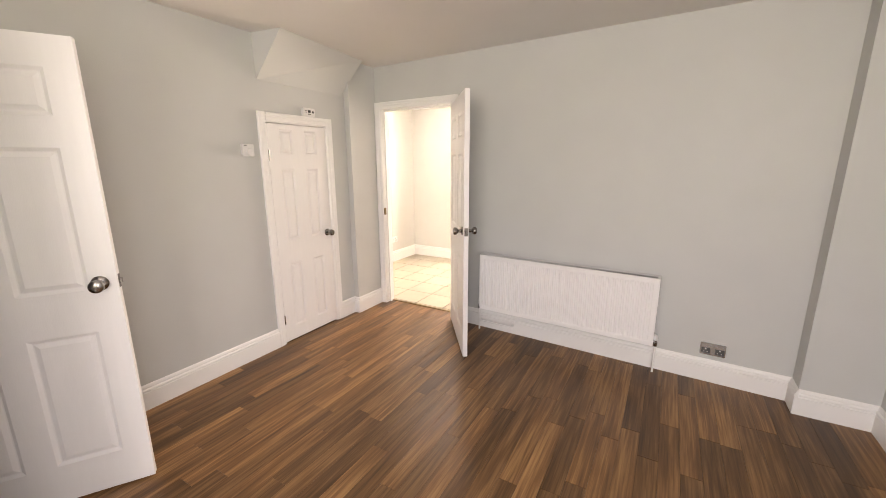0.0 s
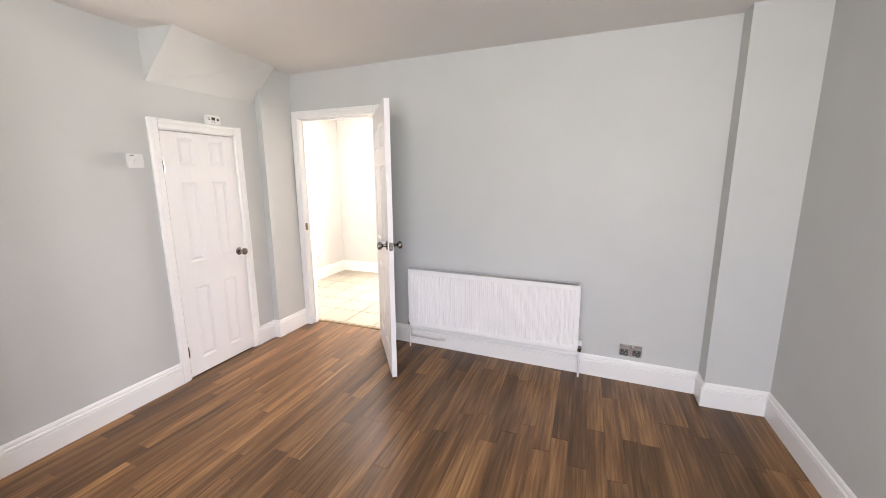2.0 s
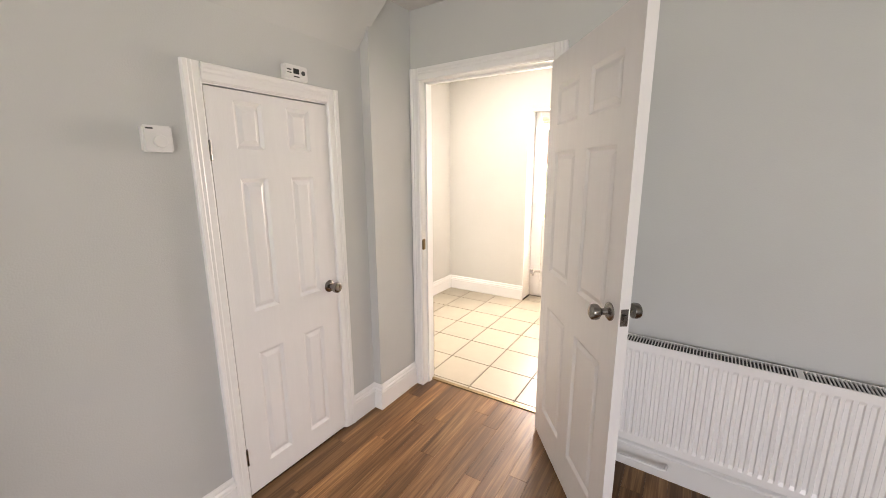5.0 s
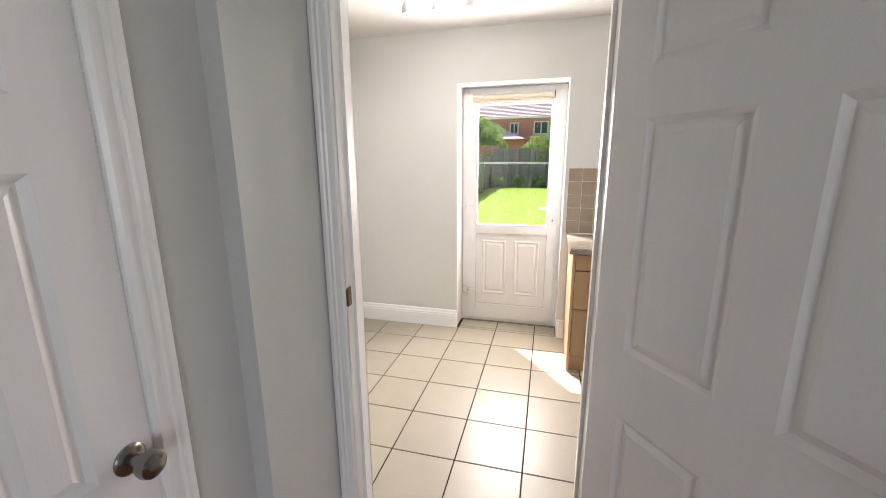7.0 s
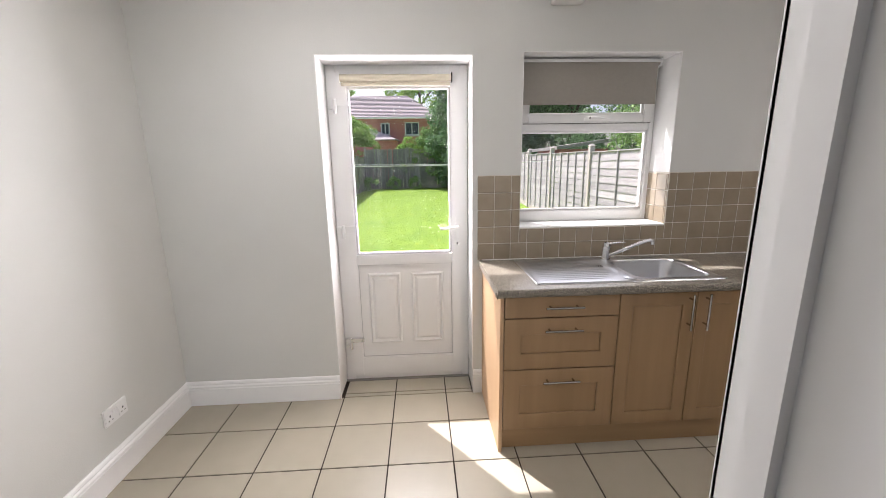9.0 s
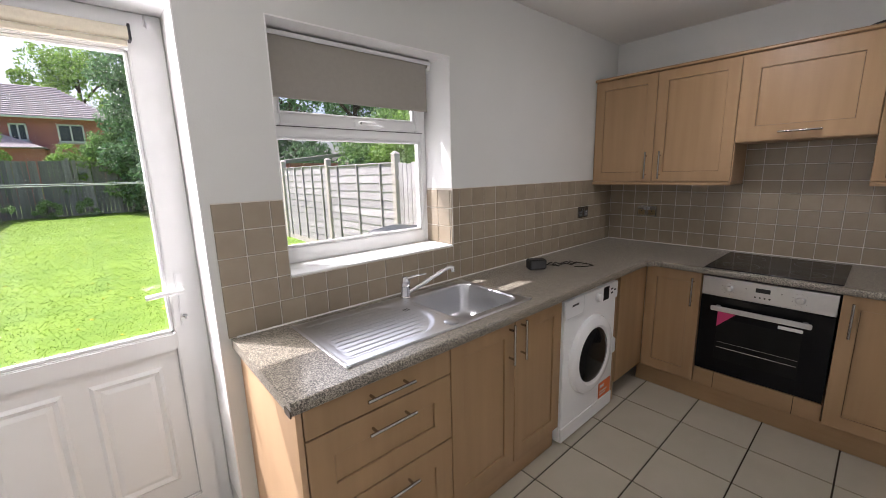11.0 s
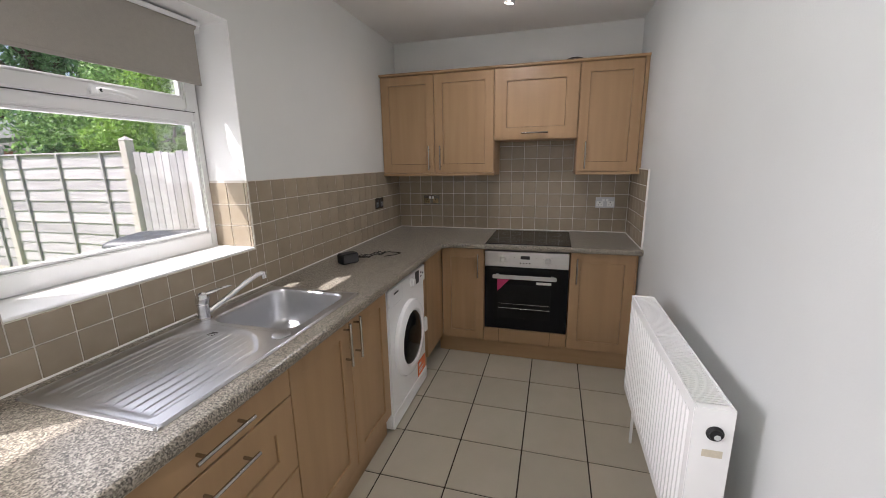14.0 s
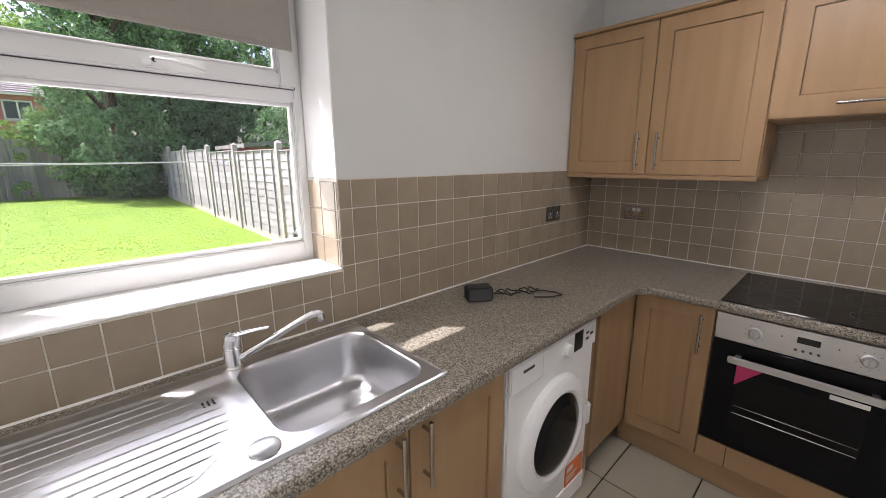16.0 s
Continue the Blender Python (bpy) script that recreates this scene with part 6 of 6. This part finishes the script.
for x, z, w, h in ((3.3, 4.05, 1.3, 1.15), (0.9, 4.1, 0.8, 1.05), (-0.9, 4.3, 0.75, 0.7), (-3.4, 4.05, 1.2, 1.1), (2.0, 1.2, 1.6, 1.2), (-1.0, 1.2, 1.2, 1.1)):
    wdw = part("window", boxes((x - w / 2, x - w / 2 + 0.09, -0.05, 0.05, z, z + h), (x + w / 2 - 0.09, x + w / 2, -0.05, 0.05, z, z + h), (x - w / 2, x + w / 2, -0.05, 0.05, z, z + 0.09),
                               (x - w / 2, x + w / 2, -0.05, 0.05, z + h - 0.09, z + h), (x - 0.04, x + 0.04, -0.05, 0.05, z, z + h)), WHITEP, house, "white framed window")
    part("pane", boxes((x - w / 2 + 0.05, x + w / 2 - 0.05, -0.02, 0.02, z + 0.05, z + h - 0.05)), DARKW, wdw)
    part("sill", boxes((x - w / 2 - 0.08, x + w / 2 + 0.08, -0.12, 0.02, z - 0.10, z)), POSTW, wdw)
next_house = thing("house", "red brick house end further along, partly hidden by trees", "house", at=(-15.5, 42.0, 0))
part("wall", boxes((-4.4, 4.0, 0, 8, -0.2, 5.3)), BRICK, next_house)
part("roof", hull(bmesh.new(), [(-4.8, -0.4, 5.3), (4.4, -0.4, 5.3), (4.4, 8.4, 5.3), (-4.8, 8.4, 5.3), (-2, 4, 7.2), (2, 4, 7.2)], [(0, 1, 5, 4), (1, 2, 5), (2, 3, 4, 5), (3, 0, 4), (0, 3, 2, 1)]), ROOFT, next_house)


# ---- pieces: wall tiles ----
PITCH, TZ0 = 0.1030, TOPZ + 0.004
tile_mesh = mesh_of("tile", boxes((0.0, PITCH - 0.0040, 0.0, 0.006, 0.0, PITCH - 0.0040), bevel=0.0012), TILEW)
cut_meshes = {}


def tile_at(parent, u0, u1, v0, v1, m):
    """A tile over u0..u1 (along) and v0..v1 (up) in the wall's own frame m; front towards -y."""
    w, h = round(u1 - u0, 4), round(v1 - v0, 4)
    if w < 0.012 or h < 0.012:
        return
    full = abs(w - PITCH) < 0.001 and abs(h - PITCH) < 0.001
    key = (w, h)
    if not full and key not in cut_meshes:
        cut_meshes[key] = mesh_of("tile", boxes((0.0, w - 0.0040, 0.0, 0.006, 0.0, h - 0.0040), bevel=0.0012), TILEW)
    ob = new("tile", tile_mesh if full else cut_meshes[key])
    ob.parent = parent
    ob.matrix_basis = m @ pose(u0, random.uniform(-0.0005, 0.0003), v0)


def tiling(parent, m, u0, u1, v0, v1, holes=()):
    """Fills a rectangle with tiles, cut at its edges and round the holes."""
    us = [u0]
    while us[-1] < u1 - 1e-4:
        us.append(min(us[-1] + PITCH, u1))
    vs = [v0]
    while vs[-1] < v1 - 1e-4:
        vs.append(min(vs[-1] + PITCH, v1))
    for a, b in zip(us, us[1:]):
        for c, d in zip(vs, vs[1:]):
            spans = [(a, b, c, d)]
            for h0, h1, g0_, g1_ in holes:
                nxt = []
                for p, q, r, s in spans:
                    if q <= h0 + 1e-6 or p >= h1 - 1e-6 or s <= g0_ + 1e-6 or r >= g1_ - 1e-6:
                        nxt.append((p, q, r, s))
                        continue
                    if p < h0:
                        nxt.append((p, h0, r, s))
                    if q > h1:
                        nxt.append((h1, q, r, s))
                    if r < g0_:
                        nxt.append((max(p, h0), min(q, h1), r, g0_))
                    if s > g1_:
                        nxt.append((max(p, h0), min(q, h1), g1_, s))
                spans = nxt
            for span in spans:
                tile_at(parent, *span, m)


random.seed(5)
T1 = TZ0 + 5 * PITCH
nm = Matrix.Translation((0, KN - 0.009, 0))
part("grout", boxes((-1.487, W0, KN - 0.0065, KN - 0.001, TZ0 - 0.004, T1), (W0, W1, KN - 0.0065, KN - 0.001, TZ0 - 0.004, WB), (W1, KE, KN - 0.0065, KN - 0.001, TZ0 - 0.004, T1)), GROUTW, wall_north)
tiling(wall_north, nm, -1.487, KE - 0.008, TZ0, T1, [(W0, W1, WB, 9.0)])
# tiles turn into the window reveal
part("grout", boxes((W1 - 0.0045, W1 + 0.0005, KN - 0.006, FY, WB + 0.009, T1)), GROUTW, wall_north)
rm = Matrix.Translation((W1 - 0.0075, FY - 0.0, 0)) @ pose(0, 0, 0, 0, 0, -90)
tiling(wall_north, rm, 0.0, FY - KN + 0.006, WB + 0.010, T1)
em = Matrix.Translation((KE - 0.009, KN - 0.009, 0)) @ pose(0, 0, 0, 0, 0, -90)
part("grout", boxes((KE - 0.0065, KE - 0.001, KS + 0.006, KN - 0.006, TZ0 - 0.004, T1), (KE - 0.0065, KE - 0.001, uy[3], uy[2], T1, 1.70)), GROUTW, wall_oven)
tiling(wall_oven, em, 0.0, KN - KS - 0.018, TZ0, UB - 0.001)
tiling(wall_oven, em, KN - 0.009 - uy[2] + 0.003, KN - 0.009 - uy[3] - 0.003, UB, 1.70)
sm = Matrix.Translation((KE - 0.009, KS + 0.009, 0)) @ pose(0, 0, 0, 0, 0, 180)
part("grout", boxes((0.955, KE - 0.006, KS + 0.001, KS + 0.0065, TZ0 - 0.004, T1)), GROUTW, wall_between)
tiling(wall_between, sm, 0.0, KE - 0.009 - 0.958, TZ0, T1)
# white painted reveals of window and back door
solid("window_reveal", boxes((W0 - 0.001, W0 + 0.004, KN - 0.002, FY - 0.001, T1 + 0.002, WT), (W1 - 0.004, W1 + 0.001, KN - 0.002, FY - 0.001, T1 + 0.002, WT),
                             (W0 + 0.004, W1 - 0.004, KN - 0.002, FY - 0.001, WT - 0.005, WT + 0.001)), REVEAL, "white painted window reveal", "reveal")
solid("door_reveal", boxes((XD0 - 0.001, XD0 + 0.004, KN - 0.002, FY - 0.001, 0.012, XDH), (XD1 - 0.004, XD1 + 0.001, KN - 0.002, FY - 0.001, 0.17, XDH),
                           (XD0 + 0.004, XD1 - 0.004, KN - 0.002, FY - 0.001, XDH - 0.005, XDH + 0.001)), REVEAL, "white painted back door reveal", "reveal")
# white edging strip at the free end of the tiles
solid("tile_trim", boxes((0.950, 0.957, KS + 0.001, KS + 0.011, TZ0, T1 + 0.004), (0.957, KE - 0.34, KS + 0.001, KS + 0.011, T1, T1 + 0.004)), SEAL, "white tile edging strip", "trim")

# ---- pieces: kitchen floor tiles ----
FP, FQ = 0.337, 0.331
fx0, fy0 = -0.013, 4.276
fmesh = {}


def floor_piece(parent, name, x0, x1, y0, y1, gap, thick, mat, bevel):
    key = (name, round(x1 - x0, 3), round(y1 - y0, 3))
    if key not in fmesh:
        fmesh[key] = mesh_of(name, boxes((0, x1 - x0 - gap, 0, y1 - y0 - gap, -thick, 0), bevel=bevel), mat)
    ob = new(name, fmesh[key])
    ob.parent = parent
    ob.matrix_basis = pose(x0 + gap / 2, y0 + gap / 2, random.uniform(-0.0003, 0.0003))


i0, i1 = math.floor((KW - fx0) / FP), math.ceil((KE - fx0) / FP)
j0, j1 = math.floor((3.585 - fy0) / FQ), math.ceil((FY - fy0) / FQ)
for i in range(i0, i1):
    for j in range(j0, j1):
        x0, x1 = max(fx0 + i * FP, KW), min(fx0 + (i + 1) * FP, KE)
        y0, y1 = max(fy0 + j * FQ, 3.586), min(fy0 + (j + 1) * FQ, FY - 0.02)
        if x1 - x0 > 0.02 and y1 - y0 > 0.02:
            if y1 > KN:
                # only the doorway reaches past the wall's face
                if y0 < KN - 0.03:
                    floor_piece(floor_kitchen, "tile", x0, x1, y0, KN, 0.0072, 0.008, TILEF, 0.001)
                a, b = max(x0, XD0 + 0.002), min(x1, XD1 - 0.002)
                if b - a > 0.02:
                    floor_piece(floor_kitchen, "tile", a, b, max(y0, KN), y1, 0.0072, 0.008, TILEF, 0.001)
            else:
                floor_piece(floor_kitchen, "tile", x0, x1, y0, y1, 0.0072, 0.008, TILEF, 0.001)

# ---- pieces: living room planks ----
PW = 0.096
x = LW
random.seed(11)
while x < LE - 0.01:
    x1 = min(x + PW, LE)
    y = -1.55 - random.uniform(0.0, 0.9)
    while y < 3.555:
        y1 = y + random.choice((0.62, 0.78, 0.94, 1.10))
        y1 = 3.555 if y1 > 3.40 else y1
        if y1 > -1.5:
            floor_piece(floor_living, "plank", x, x1, max(y, -1.55), y1, 0.0009, 0.008, WOODF, 0.0005)
        y = y1
    x = x1
